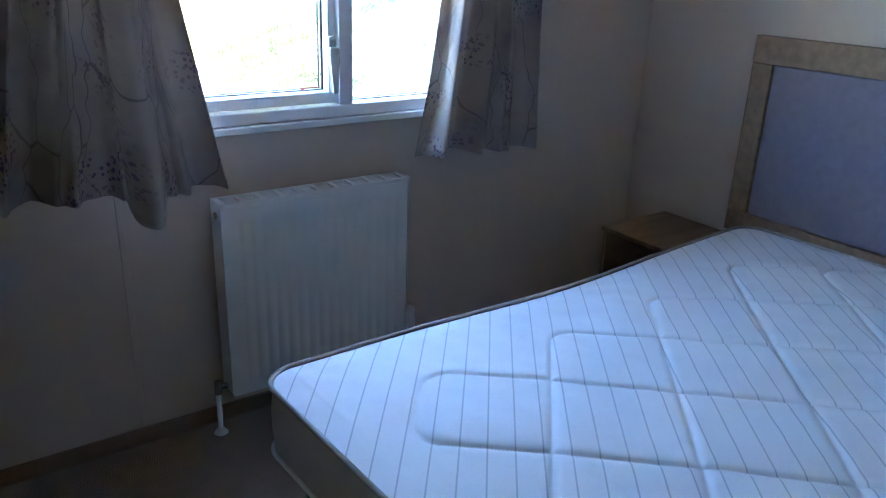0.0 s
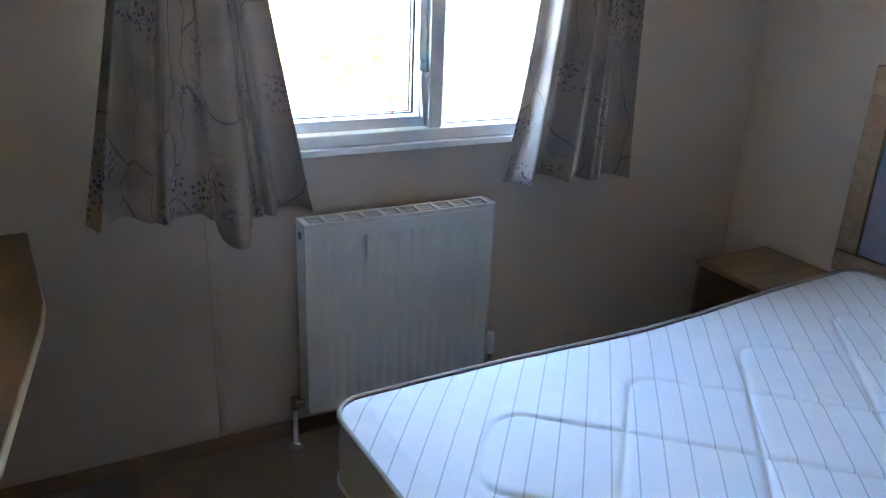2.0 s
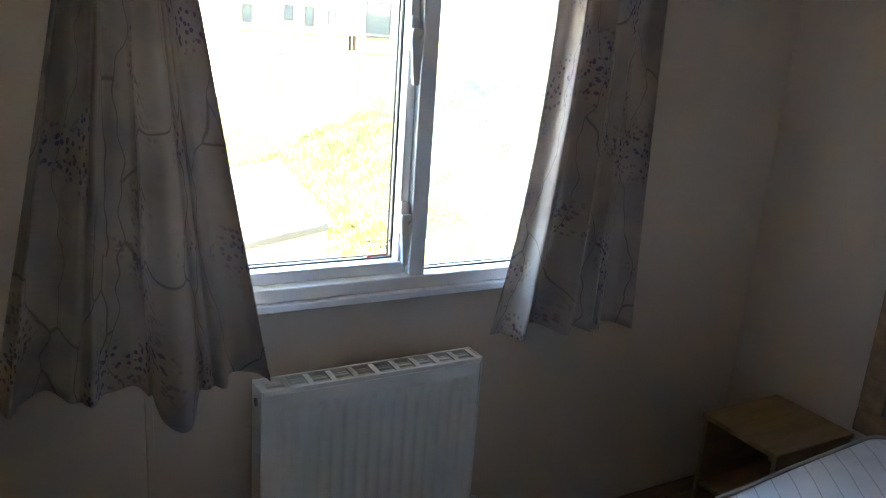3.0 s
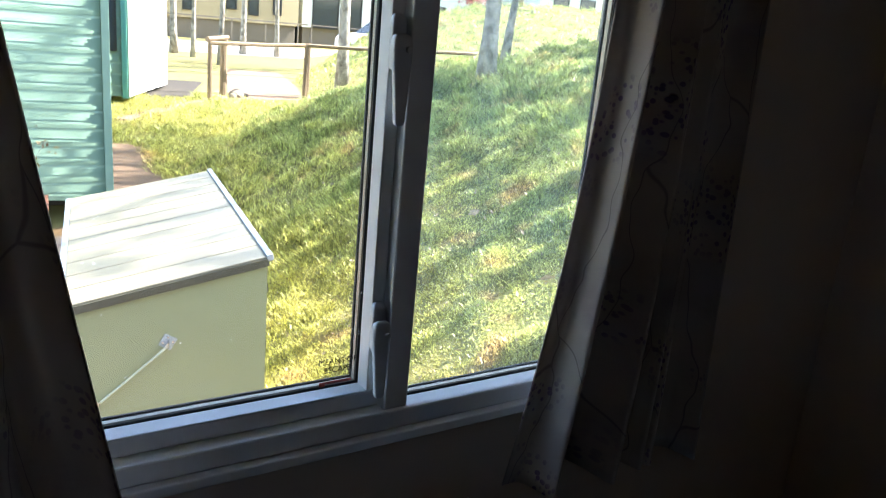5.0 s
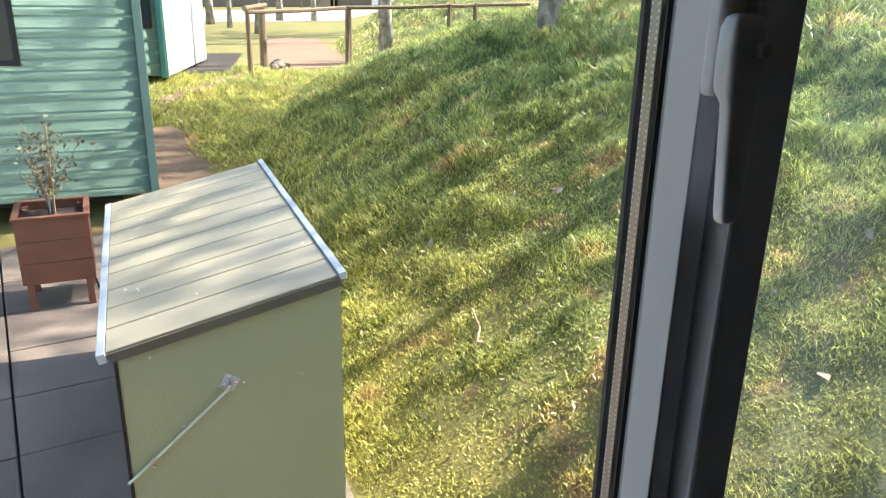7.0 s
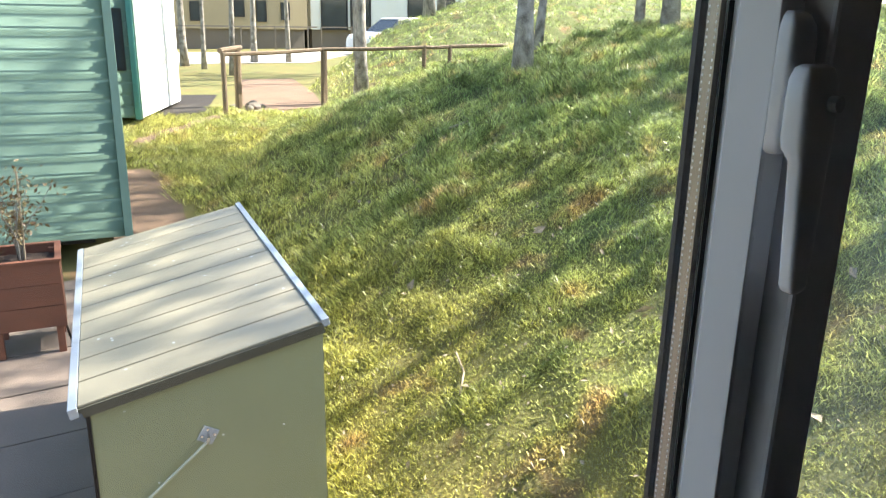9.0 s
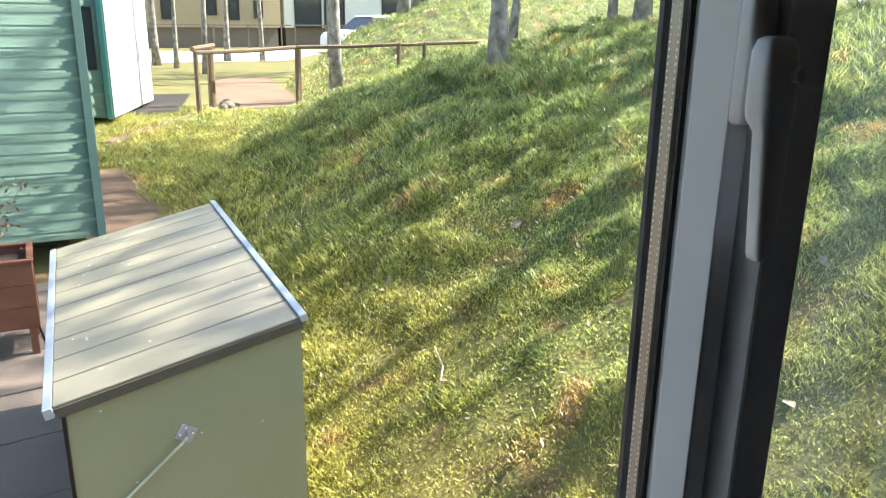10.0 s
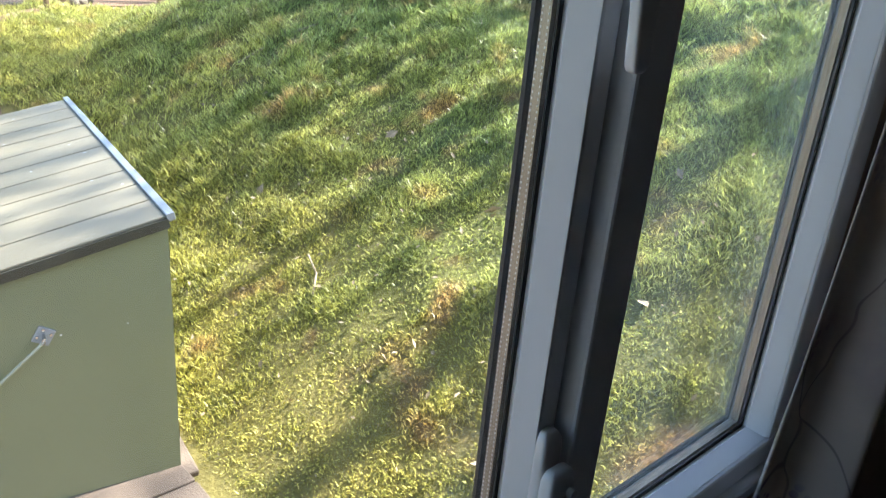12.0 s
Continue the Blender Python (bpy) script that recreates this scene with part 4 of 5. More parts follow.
for y0, y1 in ((0.0, 0.012), (SD - 0.012, SD)):
    bm = bmesh.new()
    vs = [bm.verts.new(p) for p in ((0, y0, SB), (-SW, y0, SB), (-SW, y0, HL), (0, y0, HR), (0, y1, SB), (-SW, y1, SB), (-SW, y1, HL), (0, y1, HR))]
    for f in ((0, 1, 2, 3), (7, 6, 5, 4), (0, 3, 7, 4), (1, 5, 6, 2), (2, 6, 7, 3), (0, 4, 5, 1)):
        bm.faces.new([vs[k] for k in f])
    bmesh.ops.recalc_face_normals(bm, faces=bm.faces)
    part("end_panel", bm, M_SHED, shed)
part("side_panel", box((-0.012, 0.0125, SB), (-0.0005, SD - 0.0125, HR - 0.004)), M_SHED, shed)
part("side_panel", box((-SW + 0.0005, 0.0125, SB), (-SW + 0.012, SD - 0.0125, HL - 0.002)), M_SHED, shed)
part("corner_post", box((-SW - 0.010, -0.006, SB), (-SW + 0.003, -0.0005, HL - 0.01), 0.001), M_BLACK, shed)
slope = math.degrees(math.atan2(HR - HL, SW))
roof_m = Matrix.Translation((-SW, 0, HL)) @ pose(0, 0, 0, 0, -slope, 0)
RL = math.hypot(SW, HR - HL)
roof = part("roof", box((-0.03, -0.02, 0.0005), (RL + 0.015, SD + 0.02, 0.014), 0, roof_m), M_SHEDDARK, shed, "dark folded roof edge")
rb = bpy.data.meshes.new("roof_plank")
NP = 10
pw = (SD + 0.03) / NP
bm = box((-0.028, 0.0045, 0.0), (RL - 0.004, pw - 0.0045, 0.012), 0.004)
bm.to_mesh(rb)
bm.free()
rb.materials.append(M_SHEDROOF)
for k in range(NP):
    piece("roof_plank", rb, roof, roof_m @ Matrix.Translation((0, -0.015 + pw * k, 0.013)))
part("gutter_trim", box((RL - 0.003, -0.024, 0.004), (RL + 0.026, SD + 0.024, 0.034), 0.003, roof_m), M_GALV, shed, "pale galvanised edge trim")
part("gutter_trim", box((-0.060, -0.024, -0.012), (-0.029, SD + 0.024, 0.026), 0.003, roof_m), M_GALV, shed, "pale galvanised edge trim")
part("front_fascia", box((-0.02, -0.024, -0.019), (RL + 0.0, -0.0205, 0.016), 0, roof_m), M_SHEDDARK, shed)
part("base_slab", box((-SW - 0.05, -0.05, SB - 0.06), (0.06, SD + 0.05, SB), 0.008), M_PAVE, shed, "concrete base slab")
for z in (0.33, 0.05, -0.25, -0.45):
    part("hinge", rod((0.004, 0.03, z - 0.02), (0.004, 0.03, z + 0.02), 0.006), M_BLACK, shed)
catch = part("latch_plate", box((-0.475, -0.006, 0.105), (-0.415, -0.0005, 0.165), 0.001, Matrix.Translation((-0.445, 0, 0.135)) @ pose(0, 0, 0, 0, 30, 0) @ Matrix.Translation((0.445, 0, -0.135))), M_GALV, shed, "bright galvanised latch plate")
for dx, dz in ((-0.022, 0.0), (0.022, 0.0), (0.0, 0.024), (0.0, -0.022)):
    part("screw", rod((-0.445 + dx, -0.010, 0.135 + dz), (-0.445 + dx, -0.006, 0.135 + dz), 0.005), M_CHROME, catch)
part("hook", tube([(-0.445, -0.006, 0.14), (-0.447, -0.03, 0.135), (-0.455, -0.03, 0.115)], 0.006), M_CHROME, catch)
catch.location = (0.012, 0, -0.02)
cord = thing("bungee_cord", "pale cord stretched from a latch on the storage box", "cord", Matrix.Translation((1.739, 4.019, -0.02)) @ pose(0, 0, 0, 0, 0, -8.4))
part("cord", tube([(-0.452, -0.028, 0.12), (-0.62, -0.018, -0.03), (-0.80, -0.014, -0.185), (-0.835, -0.02, -0.21)], 0.006), M_BLUESHINE, cord)
part("knot", tube([(-0.735, -0.02, -0.12), (-0.745, -0.028, -0.135), (-0.74, -0.026, -0.155)], 0.010), M_EDGE, cord)
specks = random.Random(8)
bm = bmesh.new()
for k in range(26):
    u, v = specks.uniform(0.03, RL - 0.05), specks.uniform(0.03, SD - 0.05)
    p = roof_m @ Vector((u, v, 0.0255))
    add_box(bm, p - Vector((0.005, 0.004, 0.001)), p + Vector((0.005, 0.004, 0.0012)), 0.0008)
for k in range(4):
    p = Vector((specks.uniform(-0.75, -0.05), -0.0008, specks.uniform(-0.1, 0.3)))
    add_box(bm, p - Vector((0.004, 0.0006, 0.003)), p + Vector((0.004, 0.0006, 0.003)))
tagged(part("dropping_speck", bm, M_UPVC, shed, "small pale dirt specks"), kind="stuff")


# ---- neighbouring caravans ----
def caravan(name, label, m, length, width, zb, zt, wall_mat, end_mat, windows, board=0.168):
    """A static caravan with lapped boards on its near side. x runs back from the corner to -length, y away."""
    t = thing(name, label, "caravan", m)
    part("body", box((-length + 0.02, 0.03, zb), (-0.02, width, zt)), wall_mat, t)
    part("end_wall", box((-0.0195, 0.03, zb), (0.0, width, zt), 0.004), end_mat, t)
    me = bpy.data.meshes.new("cladding_board")
    bm = bmesh.new()
    pr = [(0.022, 0.0), (0.019, 0.016), (0.0155, 0.032), (0.0142, 0.048), (0.0152, 0.064), (0.0175, 0.080), (0.0195, 0.105), (0.0215, board - 0.03), (0.022, board)]
    a = [bm.verts.new((-length, y, z)) for y, z in pr]
    b = [bm.verts.new((-0.06, y, z)) for y, z in pr]
    for k in range(len(pr) - 1):
        bm.faces.new((a[k], b[k], b[k + 1], a[k + 1])).smooth = True
    bm.faces.new(a)
    bm.faces.new(b[::-1])
    bmesh.ops.recalc_face_normals(bm, faces=bm.faces)
    bm.to_mesh(me)
    bm.free()
    me.materials.append(wall_mat)
    for k in range(int((zt - zb) / board)):
        piece("cladding_board", me, t, Matrix.Translation((0, 0, zb + k * board)))
    part("corner_trim", box((-0.0595, -0.014, zb - 0.01), (0.008, 0.0295, zt), 0.005), wall_mat, t)
    part("roof", box((-length - 0.06, -0.06, zt + 0.0005), (0.06, width + 0.06, zt + 0.10), 0.02), M_ROOF, t)
    part("chassis", box((-length + 0.3, 0.35, zb - 0.12), (-0.3, width - 0.3, zb - 0.0005)), M_BLACK, t)
    for x in (-0.8, -length / 2, -length + 0.8):
        part("support_leg", box((x - 0.1, 0.6, zb - 0.5), (x + 0.1, 0.8, zb - 0.1205)), M_DARK, t)
    for x0, x1, z0, z1 in windows:
        w = part("window", box((x0, -0.016, z0), (x1, 0.0245, z1), 0.004), M_PANE, t, "dark glazed window")
        bm = bmesh.new()
        for lo, hi in (((x0 - 0.04, -0.022, z0 - 0.04), (x1 + 0.04, 0.0, z0)), ((x0 - 0.04, -0.022, z1), (x1 + 0.04, 0.0, z1 + 0.04)), ((x0 - 0.04, -0.022, z0), (x0, 0.0, z1)), ((x1, -0.022, z0), (x1 + 0.04, 0.0, z1))):
            add_box(bm, lo, hi, 0.003)
        part("window_frame", bm, M_INK, w)
    return t


caravan("static_caravan", "mint green static caravan clad in lapped boards", Matrix.Translation((1.84, 8.49, 0)) @ pose(0, 0, 0, 0, 0, -7.5), 9.0, 3.0, -0.30, 2.35, M_VAN, M_VAN, ((-2.4, -0.97, 0.87, 1.8),))
van = caravan("static_caravan", "green static caravan with a pale end wall, beyond the path", Matrix.Translation((2.95, 13.4, 0)) @ pose(0, 0, 0, 0, 0, -26), 9.0, 2.5, 0.12, 2.9, M_VAN, M_VANWHITE, ((-1.2, -0.2, 0.83, 1.6),))
part("corner_trim", box((-0.09, -0.03, 0.1), (-0.012, -0.0145, 2.9), 0.005), M_VANTRIM, van, "dark teal corner trim")

# ---- planter ----
pl = thing("planter", "square reddish-brown wooden planter on legs", "planter", Matrix.Translation((0.67, 6.85, -0.58)) @ pose(0, 0, 0, 0, 0, -6))
PW = 0.44
for nm, lo, hi in (("front_board", (0, 0), (PW, 0.02)), ("back_board", (0, PW - 0.02), (PW, PW)), ("side_board", (0, 0.0205), (0.02, PW - 0.0205)), ("side_board", (PW - 0.02, 0.0205), (PW, PW - 0.0205))):
    for k in range(3):
        part(nm, box((*lo, 0.19 + 0.146 * k), (*hi, 0.3345 + 0.146 * k), 0.003), M_TERRA, pl)
for x in (0.021, PW - 0.066):
    for y in (0.021, PW - 0.066):
        part("leg", box((x, y, 0.0), (x + 0.045, y + 0.045, 0.62), 0.003), M_TERRA, pl)
for lo, hi in (((-0.012, -0.012), (PW + 0.012, 0.028)), ((-0.012, PW - 0.028), (PW + 0.012, PW + 0.012)), ((-0.012, 0.0285), (0.028, PW - 0.0285)), ((PW - 0.028, 0.0285), (PW + 0.012, PW - 0.0285))):
    part("top_rim", box((*lo, 0.6285), (*hi, 0.648), 0.003), M_TERRA, pl)
bm = bmesh.new()
bmesh.ops.create_grid(bm, x_segments=14, y_segments=14, size=0.198)
for v in bm.verts:
    v.co += Vector((PW / 2, PW / 2, 0.585 + 0.02 * noise.noise(v.co * 22)))
part("soil", bm, M_SOIL, pl)

bush = thing("potted_shrub", "thin young shrub with sparse glossy bronze-green leaves", "shrub", Matrix.Translation((0.90, 7.05, 0.0)))
rb2 = random.Random(21)
tips = []
for k in range(8):
    a = rb2.uniform(0, 6.28)
    sp = rb2.uniform(0.04, 0.25)
    pts = [(0.01 * math.cos(a), 0.01 * math.sin(a), -0.02)]
    for j in range(1, 6):
        f = j / 5
        pts.append((sp * f ** 1.6 * math.cos(a) + rb2.uniform(-0.01, 0.01), sp * f ** 1.6 * math.sin(a) + rb2.uniform(-0.01, 0.01), f * rb2.uniform(0.42, 0.56)))
        if j > 1:
            tips.append(pts[-1])
    part("stem", tube(pts, [0.008, 0.007, 0.005, 0.004, 0.003, 0.002], 6), M_BARK, bush, "", True)
part("cane", rod((0.03, 0.0, -0.02), (0.05, 0.01, 0.60), 0.006), M_EDGE, bush, "pale bamboo support cane")


def leaf_clump(bm, c, r, n, size, rnd):
    for _ in range(n):
        p = Vector(c) + Vector((rnd.gauss(0, r), rnd.gauss(0, r), rnd.gauss(0, r)))
        q = Euler((rnd.uniform(-1.2, 1.2), rnd.uniform(-1.2, 1.2), rnd.uniform(0, 6.28))).to_matrix()
        s = size * rnd.uniform(0.6, 1.3)
        vs = [bm.verts.new(p + q @ Vector(k)) for k in ((-s, 0, 0), (0, -s * 0.5, s * 0.12), (s, 0, 0), (0, s * 0.5, s * 0.12))]
        bm.faces.new(vs[:3])
        bm.faces.new((vs[0], vs[2], vs[3]))


bm = bmesh.new()
for c in tips:
    leaf_clump(bm, c, 0.040, 16, 0.019, rb2)
part("leaves", bm, M_SHRUB, bush)

# ---- fence ----
fence = thing("fence", "weathered round-pole post and rail fence along the bank", "fence", kind="structure")
posts = [(4.30, 13.85), (6.20, 14.40), (8.02, 14.0), (8.58, 14.0), (12.0, 13.9), (14.6, 13.9)]
tops = []
for k, (x, y) in enumerate(posts):
    zb, zr = land(x, y), 0.99 + 0.0255 * (x - 4.3)
    tops.append((x, y, zr))
    part("post", rod((x, y, zb - 0.2), (x + 0.02 * math.sin(k), y, max(zb, zr) + 0.03), 0.042, 0.037, 9), M_FENCE, fence)
for a, b in zip(tops, tops[1:]):
    mid = [(a[i] + b[i]) / 2 for i in range(3)]
    part("rail", tube([a, (mid[0], mid[1] - 0.02, mid[2] - 0.012), b], 0.034, 7), M_FENCE, fence)
lone = thing("fence_post", "weathered wooden post at the edge of the path", "post", Matrix.Translation((6.45, 14.9, land(6.45, 14.9))))
part("post", rod((0, 0, -0.2), (0.02, 0, 0.98), 0.05, 0.045, 9), M_FENCE, lone)
gate = thing("fence_post", "short wooden gate post with a cross piece", "post", Matrix.Translation((4.62, 14.2, land(4.62, 14.2))))
part("post", rod((0, 0, -0.2), (0.02, 0, 1.0), 0.06, 0.06, 9), M_FENCE, gate)
part("cross_piece", rod((-0.35, -0.3, 0.98), (0.1, 0.05, 1.02), 0.045, 0.04, 8), M_FENCE, gate)


# ---- trees ----
def tree(name, label, x, y, height, radius, seed, lean=(0, 0), leaves=900, lowest=0.33):
    rnd = random.Random(seed)
    zb = land(x, y)
    t = thing(name, label, "tree", Matrix.Translation((x, y, zb)))
    pts, rad_ = [], []
    for k in range(11):
        f = k / 10
        pts.append(Vector((lean[0] * f + 0.10 * math.sin(3 * f + seed) * f, lean[1] * f + 0.08 * math.cos(4 * f + seed) * f, -0.25 + (height + 0.25) * f)))
        rad_.append(radius * (1 - 0.86 * f) * (1 + 0.5 * math.exp(-f * 26)))
    part("trunk", tube(pts, rad_, 14), M_BARK, t, "", True)
    crown = bmesh.new()
    for k in range(15):
        f = rnd.uniform(lowest, 0.97)
        i = min(9, int(f * 10))
        p = pts[i].lerp(pts[i + 1], f * 10 - i)
        a = rnd.uniform(0, 6.28)
        ln_ = height * 0.30 * (1.15 - f) + 0.5
        line, rr = [p], [radius * 0.42 * (1.1 - f)]
        for j in range(1, 6):
            s = j / 5
            line.append(p + Vector((math.cos(a) * ln_ * s + rnd.uniform(-0.1, 0.1), math.sin(a) * ln_ * s + rnd.uniform(-0.1, 0.1), ln_ * 0.75 * s ** 0.8 + rnd.uniform(-0.05, 0.1))))
            rr.append(max(0.006, rr[0] * (1 - s * 0.9)))
        part("limb", tube(line, rr, 7), M_BARK, t, "", True)
        for j in range(2, 6):
            for _ in range(2):
                e = line[j] + Vector((rnd.uniform(-0.6, 0.6), rnd.uniform(-0.6, 0.6), rnd.uniform(0.0, 0.6)))
                tw = tube([line[j], line[j].lerp(e, 0.5) + Vector((0, 0, 0.05)), e], [0.012, 0.008, 0.004], 4)
                tmp = bpy.data.meshes.new("twig")
                tw.to_mesh(tmp)
                tw.free()
                crown.from_mesh(tmp)
                bpy.data.meshes.remove(tmp)
                leaf_clump(crown, e, 0.22, leaves // 120, 0.05, rnd)
    part("crown", crown, M_LEAF, t, "sparse young spring foliage")
    return t


tree("tree", "grey-barked tree trunk standing on the bank by the fence", 6.05, 8.5, 9.0, 0.098, 1)
tree("tree", "slim leaning grey trunk close behind another tree", 7.1, 9.6, 8.0, 0.055, 2, (0.9, 0.3))
tree("tree", "grey tree trunk on the fence line", 7.0, 14.5, 9.0, 0.115, 3)
tree("tree", "pale mossy tree trunk near the top of the bank", 8.75, 8.9, 9.0, 0.10, 4)
tree("tree", "pale tree trunk beside another on the bank", 8.66, 9.35, 8.0, 0.062, 5)
for k, (x, y, r) in enumerate(((6.68, 25.9, 0.11), (6.85, 24.4, 0.065), (6.9, 21.9, 0.075), (9.3, 27.3, 0.10), (10.4, 27.0, 0.08), (8.9, 18.6, 0.07), (11.6, 19.8, 0.14), (12.4, 20.5, 0.10), (16.0, 21.0, 0.12), (19.0, 19.0, 0.12))):
    tree("tree", "slender bare-stemmed tree beyond the fence", x, y, 9.0, r, 30 + k, (0.2 * math.sin(k), 0.0), 400)
for k, (x, y, low) in enumerate(((10.4, 2.47, 0.86), (10.6, 3.9, 0.80), (13.0, 5.2, 0.55), (12.0, 6.6, 0.4), (13.5, 7.8, 0.4), (11.5, 10.4, 0.4))):
    tree("tree", "young tree further along the bank", x, y, 9.5, 0.25 if y < 3 else 0.15, 60 + k, (0.1, 0.0), 0 if y < 5 else 780, low)

for k, (x, y, h, r) in enumerate(((9.9, 3.3, 8.5, 0.10), (10.7, 5.0, 9.5, 0.16), (11.4, 5.75, 10.5, 0.13), (12.8, 6.5, 12.0, 0.18), (14.2, 7.3, 13.0, 0.16), (15.8, 8.0, 14.0, 0.2), (13.8, 5.9, 12.0, 0.14), (14.0, 8.3, 13.0, 0.18), (15.5, 9.2, 15.0, 0.2), (17.6, 10.3, 17.0, 0.22))):
    tree("tree", "tall young tree on top of the bank", x, y, h, r, 80 + k, (0.15, 0.2), 840, 0.45)

# ---- far houses ----
def lodge(name, label, x0, x1, y, zb, zt, wall_mat, windows):
    t = thing(name, label, "house", Matrix.Translation((x0, y, zb)))
    L, H = x1 - x0, zt - zb
    part("wall", box((0, 0, 0.9), (L, 6.0, H)), wall_mat, t)
    part("plinth", box((0.1, 0.15, -0.2), (L - 0.1, 5.9, 0.8995)), M_PLINTH, t)
    bm = bmesh.new()
    vs = [bm.verts.new(p) for p in ((-0.3, -0.4, H), (L + 0.3, -0.4, H), (L + 0.3, 3, H + 1.3), (-0.3, 3, H + 1.3), (-0.3, 6.4, H), (L + 0.3, 6.4, H))]
    for f in ((0, 1, 2, 3), (3, 2, 5, 4), (0, 3, 4), (1, 5, 2), (0, 4, 5, 1)):
        bm.faces.new([vs[k] for k in f])
    bmesh.ops.recalc_face_normals(bm, faces=bm.faces)
    part("roof", bm, M_ROOF, t)
    for a, b, c, d in windows:
        w = part("window", box((a, -0.03, c), (b, 0.0 - 0.002, d)), M_PANE, t)
        bm = bmesh.new()
        for lo, hi in (((a - 0.07, -0.06, c - 0.07), (b + 0.07, -0.003, c)), ((a - 0.07, -0.06, d), (b + 0.07, -0.003, d + 0.07)), ((a - 0.07, -0.06, c), (a, -0.003, d)), ((b, -0.06, c), (b + 0.07, -0.003, d))):
            add_box(bm, lo, hi)
        part("window_frame", bm, M_INK, w)
    part("veranda_rail", box((0, -1.2, 1.0), (L, -1.15, 1.06)), M_PLINTH, t)
    for k in range(int(L / 1.6) + 1):
        part("veranda_post", box((1.6 * k, -1.2, -0.1), (1.6 * k + 0.06, -1.15, 1.0)), M_PLINTH, t)
    return t


lodge("lodge", "cream holiday lodge with small windows beyond the trees", 5.5, 15.6, 38.0, 0.1, 3.6, M_CREAM, ((4.6, 4.95, 1.3, 2.0), (6.6, 6.95, 1.5, 2.1), (7.65, 8.0, 1.3, 2.1), (8.85, 9.15, 1.4, 2.05)))
lodge("lodge", "white holiday lodge with glazed doors beyond the trees", 16.0, 27.0, 38.5, 0.1, 3.6, M_VANWHITE, ((0.6, 1.9, 0.95, 2.6), (2.2, 3.2, 0.95, 2.6), (5.5, 6.5, 1.5, 2.5), (7.5, 8.3, 1.5, 2.5)))
lodge("lodge", "pale holiday lodge above the mound", 29.0, 42.0, 36.0, 1.2, 5.0, M_VANWHITE, ((1, 2, 1.2, 2.6), (3, 4, 1.2, 2.6), (5.5, 6.5, 1.2, 2.6), (8, 9, 1.2, 2.6)))

# ---- litter on the grass ----
for k, (x, y) in enumerate(((2.65, 4.44), (3.24, 2.98), (3.9, 3.3), (3.0, 5.6), (3.4, 4.0), (2.5, 3.7), (3.7, 5.2))):
    bm = bmesh.new()
    leaf_clump(bm, (0, 0, 0), 0.001, 1, 0.045, random.Random(k))
    ob = tagged(finish("dry_leaf", bm, M_DRY), "single curled dry leaf lying on the grass", "leaf", "fallen leaves")
    ob.matrix_world = Matrix.Translation((x, y, land(x, y) + 0.03))


def stick(pts, r):
    line = [(x, y, land(x, y) + 0.03) for x, y in pts]
    return tagged(finish("fallen_twig", tube(line, r, 6), M_DRY, True), "pale fallen twig lying on the grass", "twig", "fallen twigs")


stick(((4.1, 7.9), (4.3, 7.7), (4.6, 7.75), (4.75, 7.6)), 0.010)
stick(((4.2, 4.0), (4.32, 4.1), (4.5, 4.2)), 0.012)
stick(((2.6, 4.4), (2.72, 4.55), (2.80, 4.75)), 0.006)
rl = random.Random(77)
bm = bmesh.new()
for k in range(1500):
    x, y = rl.uniform(1.8, 6.5), rl.uniform(2.2, 9.0)
    if x - toe(y) > 0.05:
        leaf_clump(bm, (x, y, land(x, y) + 0.028), 0.004, 1, rl.uniform(0.008, 0.022), rl)
tagged(finish("leaf_litter", bm, M_DRY), "scattered bits of dry leaf in the grass", "leaf litter", kind="stuff")

# ---- stones, a flowering shrub and a parked car in the distance ----
for k, (x, y, r) in enumerate(((4.92, 14.35, 0.13), (5.06, 14.75, 0.09), (4.78, 14.15, 0.08), (5.1, 14.5, 0.07), (4.66, 14.6, 0.07))):
    bm = bmesh.new()
    bmesh.ops.create_icosphere(bm, subdivisions=2, radius=r)
    for v in bm.verts:
        v.co *= 1 + 0.35 * noise.noise(v.co * 9 + Vector((k, 0, 0)))
        v.co.z *= 0.75
    ob = tagged(finish("stone", bm, M_PLINTH), "rough grey stone lying at the edge of the path", "stone", "stones by the path")
    ob.matrix_world = Matrix.Translation((x, y, level(y) + 0.45 * r))

red = thing("flowering_shrub", "low shrub covered in bright red blossom", "shrub", Matrix.Translation((16.6, 24.4, land(16.6, 24.4))))
rr_ = random.Random(4)
bm, bl = bmesh.new(), bmesh.new()
for k in range(9):
    e = Vector((rr_.uniform(-0.7, 0.7), rr_.uniform(-0.4, 0.4), rr_.uniform(0.45, 1.1)))
    part("stem", tube([(0, 0, -0.05), tuple(e * 0.5 + Vector((0, 0, 0.1))), tuple(e)], [0.02, 0.014, 0.006], 6), M_BARK, red)
    leaf_clump(bm, e, 0.17, 60, 0.04, rr_)
    leaf_clump(bl, e, 0.2, 70, 0.05, rr_)
part("leaves", bm, M_SHRUB, red)
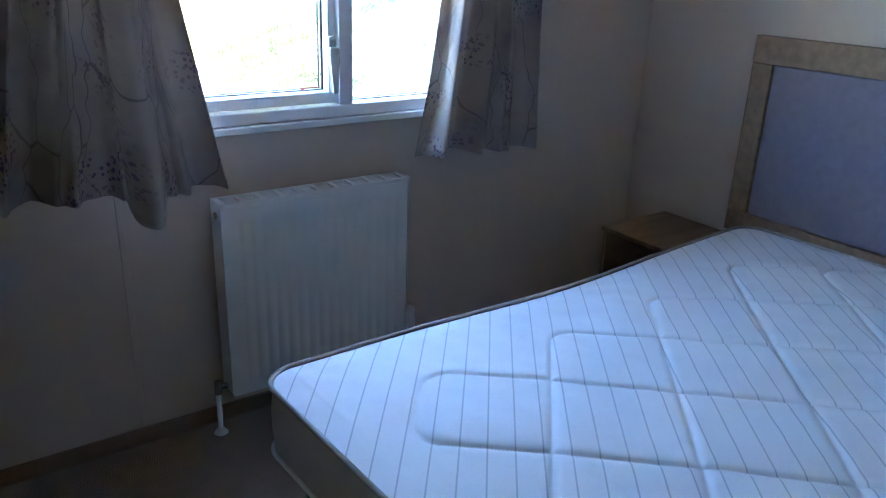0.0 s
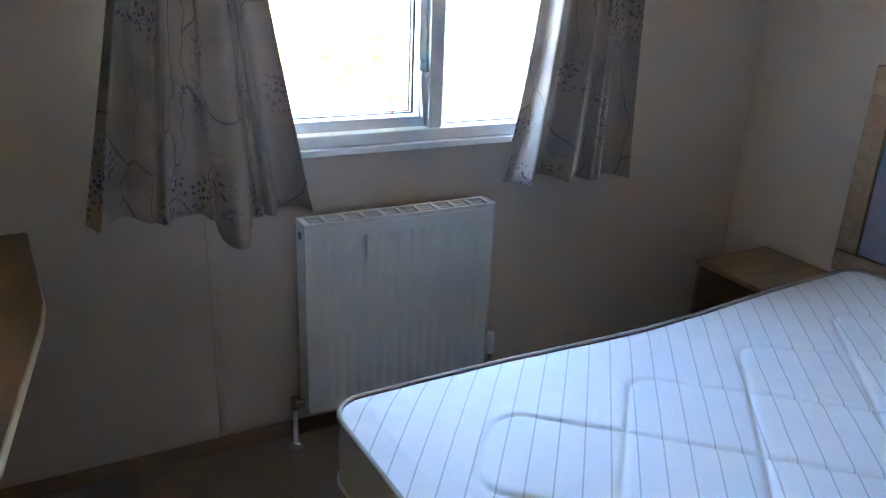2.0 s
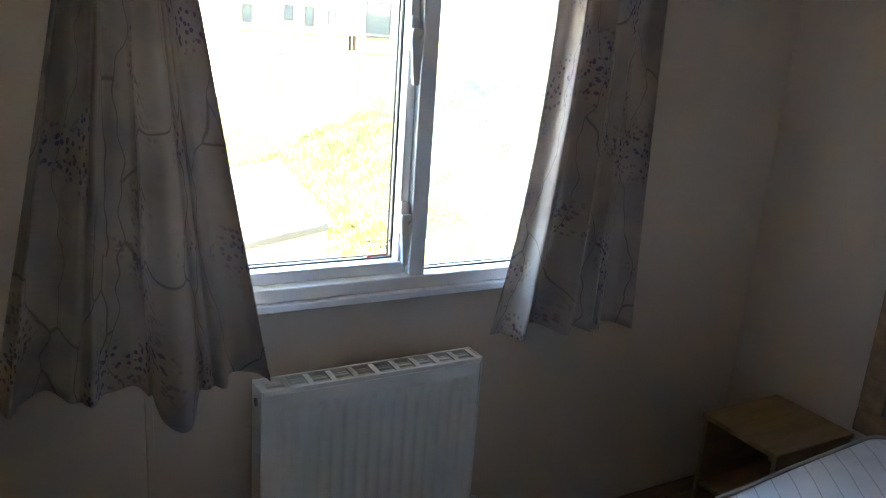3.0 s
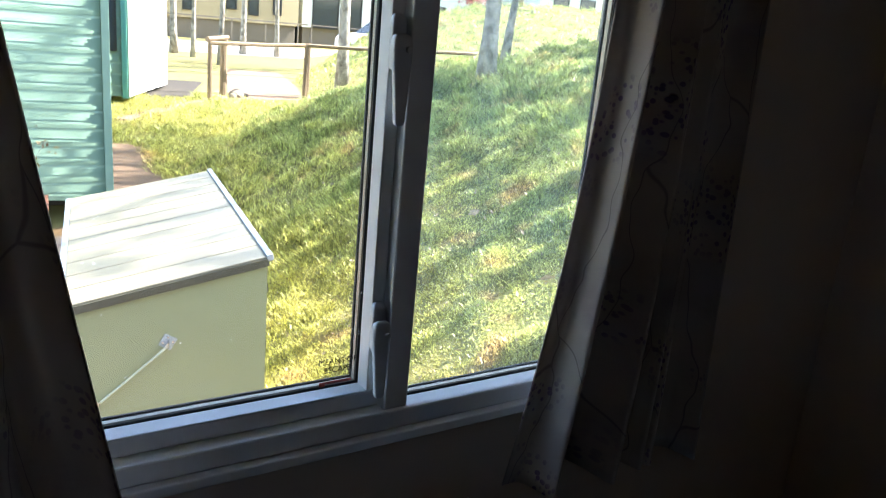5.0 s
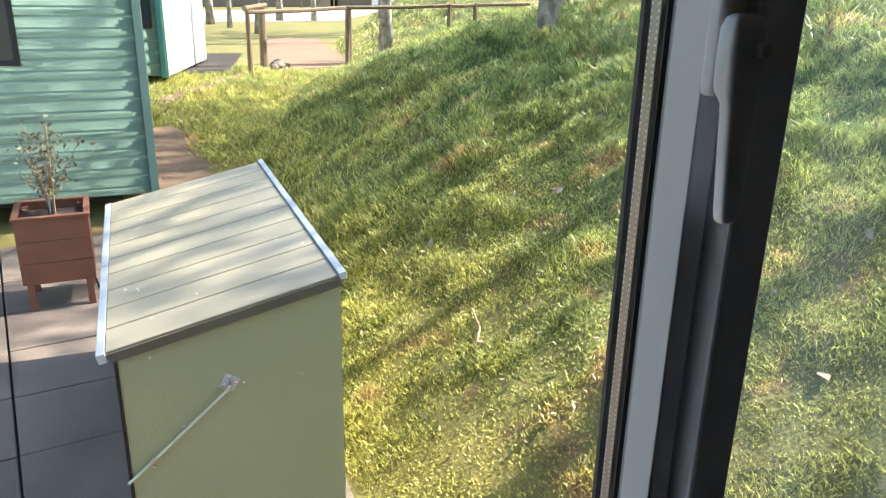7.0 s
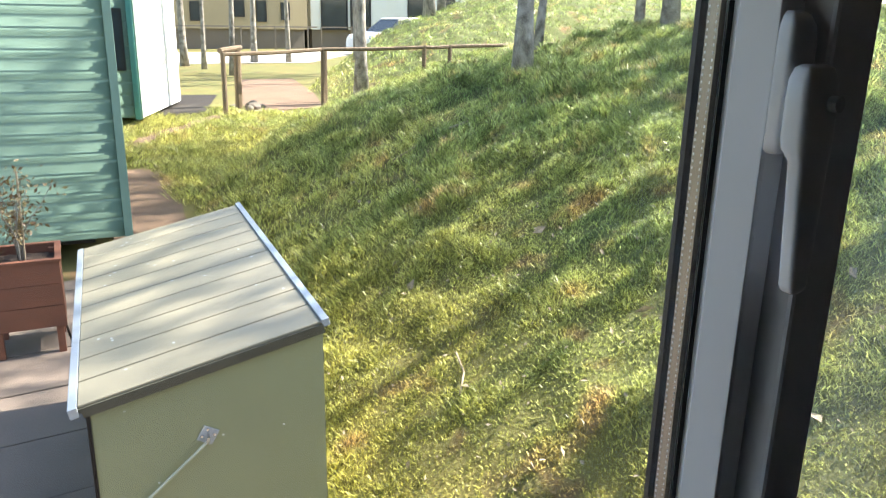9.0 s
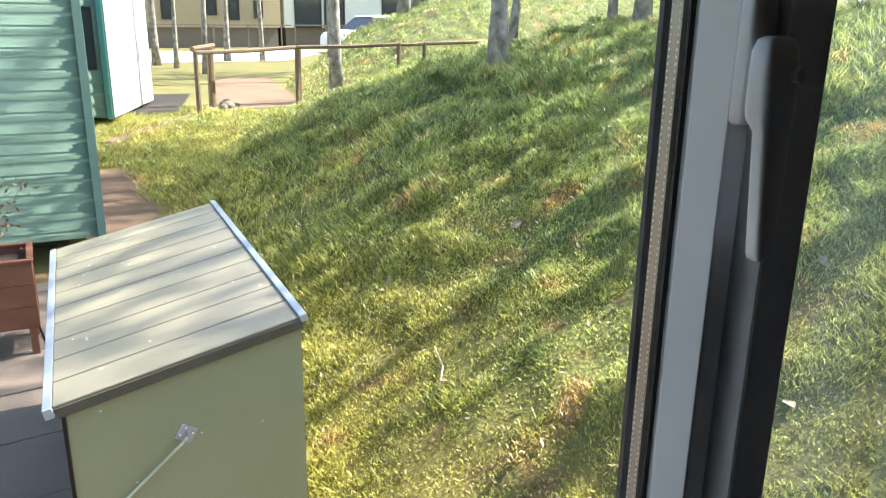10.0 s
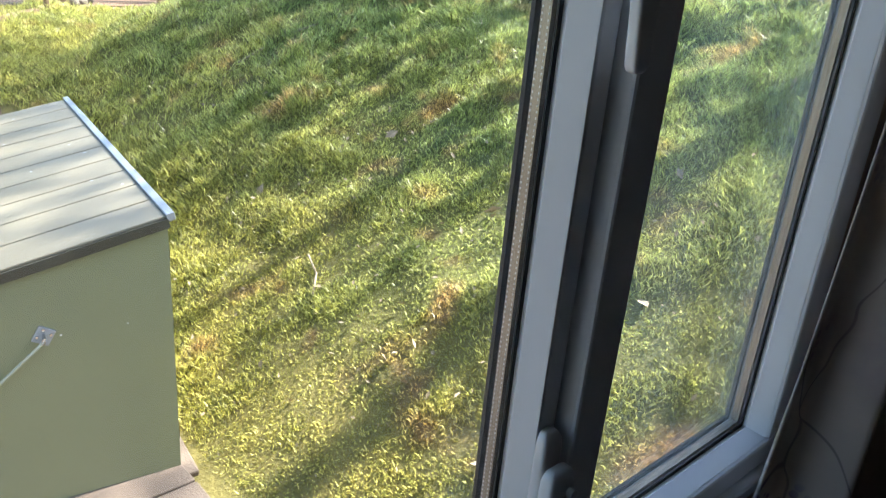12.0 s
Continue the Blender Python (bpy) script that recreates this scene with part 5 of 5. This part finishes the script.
part("blossom", bl, M_BLOOM, red, "bright red blossom")

car = thing("car", "white parked hatchback on the site road", "car", Matrix.Translation((15.2, 30.5, level(30.5) + 0.02)) @ pose(0, 0, 0, 0, 0, 10))
M_CARPAINT = mat("white_car_paint", (0.78, 0.79, 0.80), 0.25, vary=0.02)


def hull(outline, y0, y1, inset):
    """A body from a side outline in x and z, its flanks drawn in by inset towards the top."""
    bm = bmesh.new()
    zt = max(z for _, z in outline)
    zb = min(z for _, z in outline)
    ring = [[bm.verts.new((x, (y0 + inset * (z - zb) / (zt - zb)) if k == 0 else (y1 - inset * (z - zb) / (zt - zb)), z)) for x, z in outline] for k in (0, 1)]
    n = len(outline)
    for k in range(n):
        bm.faces.new((ring[0][k], ring[0][(k + 1) % n], ring[1][(k + 1) % n], ring[1][k]))
    bm.faces.new(ring[0][::-1])
    bm.faces.new(ring[1])
    bmesh.ops.recalc_face_normals(bm, faces=bm.faces)
    bmesh.ops.bevel(bm, geom=list(bm.edges), offset=0.03, segments=2, affect="EDGES", profile=0.5)
    return bm


part("body", hull([(0.0, 0.25), (0.0, 0.62), (0.15, 0.80), (1.0, 0.92), (3.75, 0.95), (3.9, 0.75), (3.9, 0.25)], 0.0, 1.7, 0.06), M_CARPAINT, car)
part("cabin", hull([(0.95, 0.90), (1.65, 1.42), (3.2, 1.46), (3.75, 0.93)], 0.08, 1.62, 0.16), M_PANE, car, "dark glazed cabin")
part("roof", hull([(1.62, 1.43), (1.7, 1.49), (3.1, 1.52), (3.25, 1.46)], 0.24, 1.46, 0.03), M_CARPAINT, car)
for x in (0.75, 3.1):
    for y in (0.0, 1.52):
        w = part("wheel", rod((x, y, 0.30), (x, y + 0.18, 0.30), 0.30, None, 20), M_BLACK, car)
        part("rim", rod((x, y - 0.01, 0.30), (x, y + 0.19, 0.30), 0.18, None, 16), M_CHROME, w)
for y in (0.15, 1.3):
    part("headlight", box((-0.02, y, 0.60), (0.06, y + 0.25, 0.72), 0.02), M_UPVC, car)
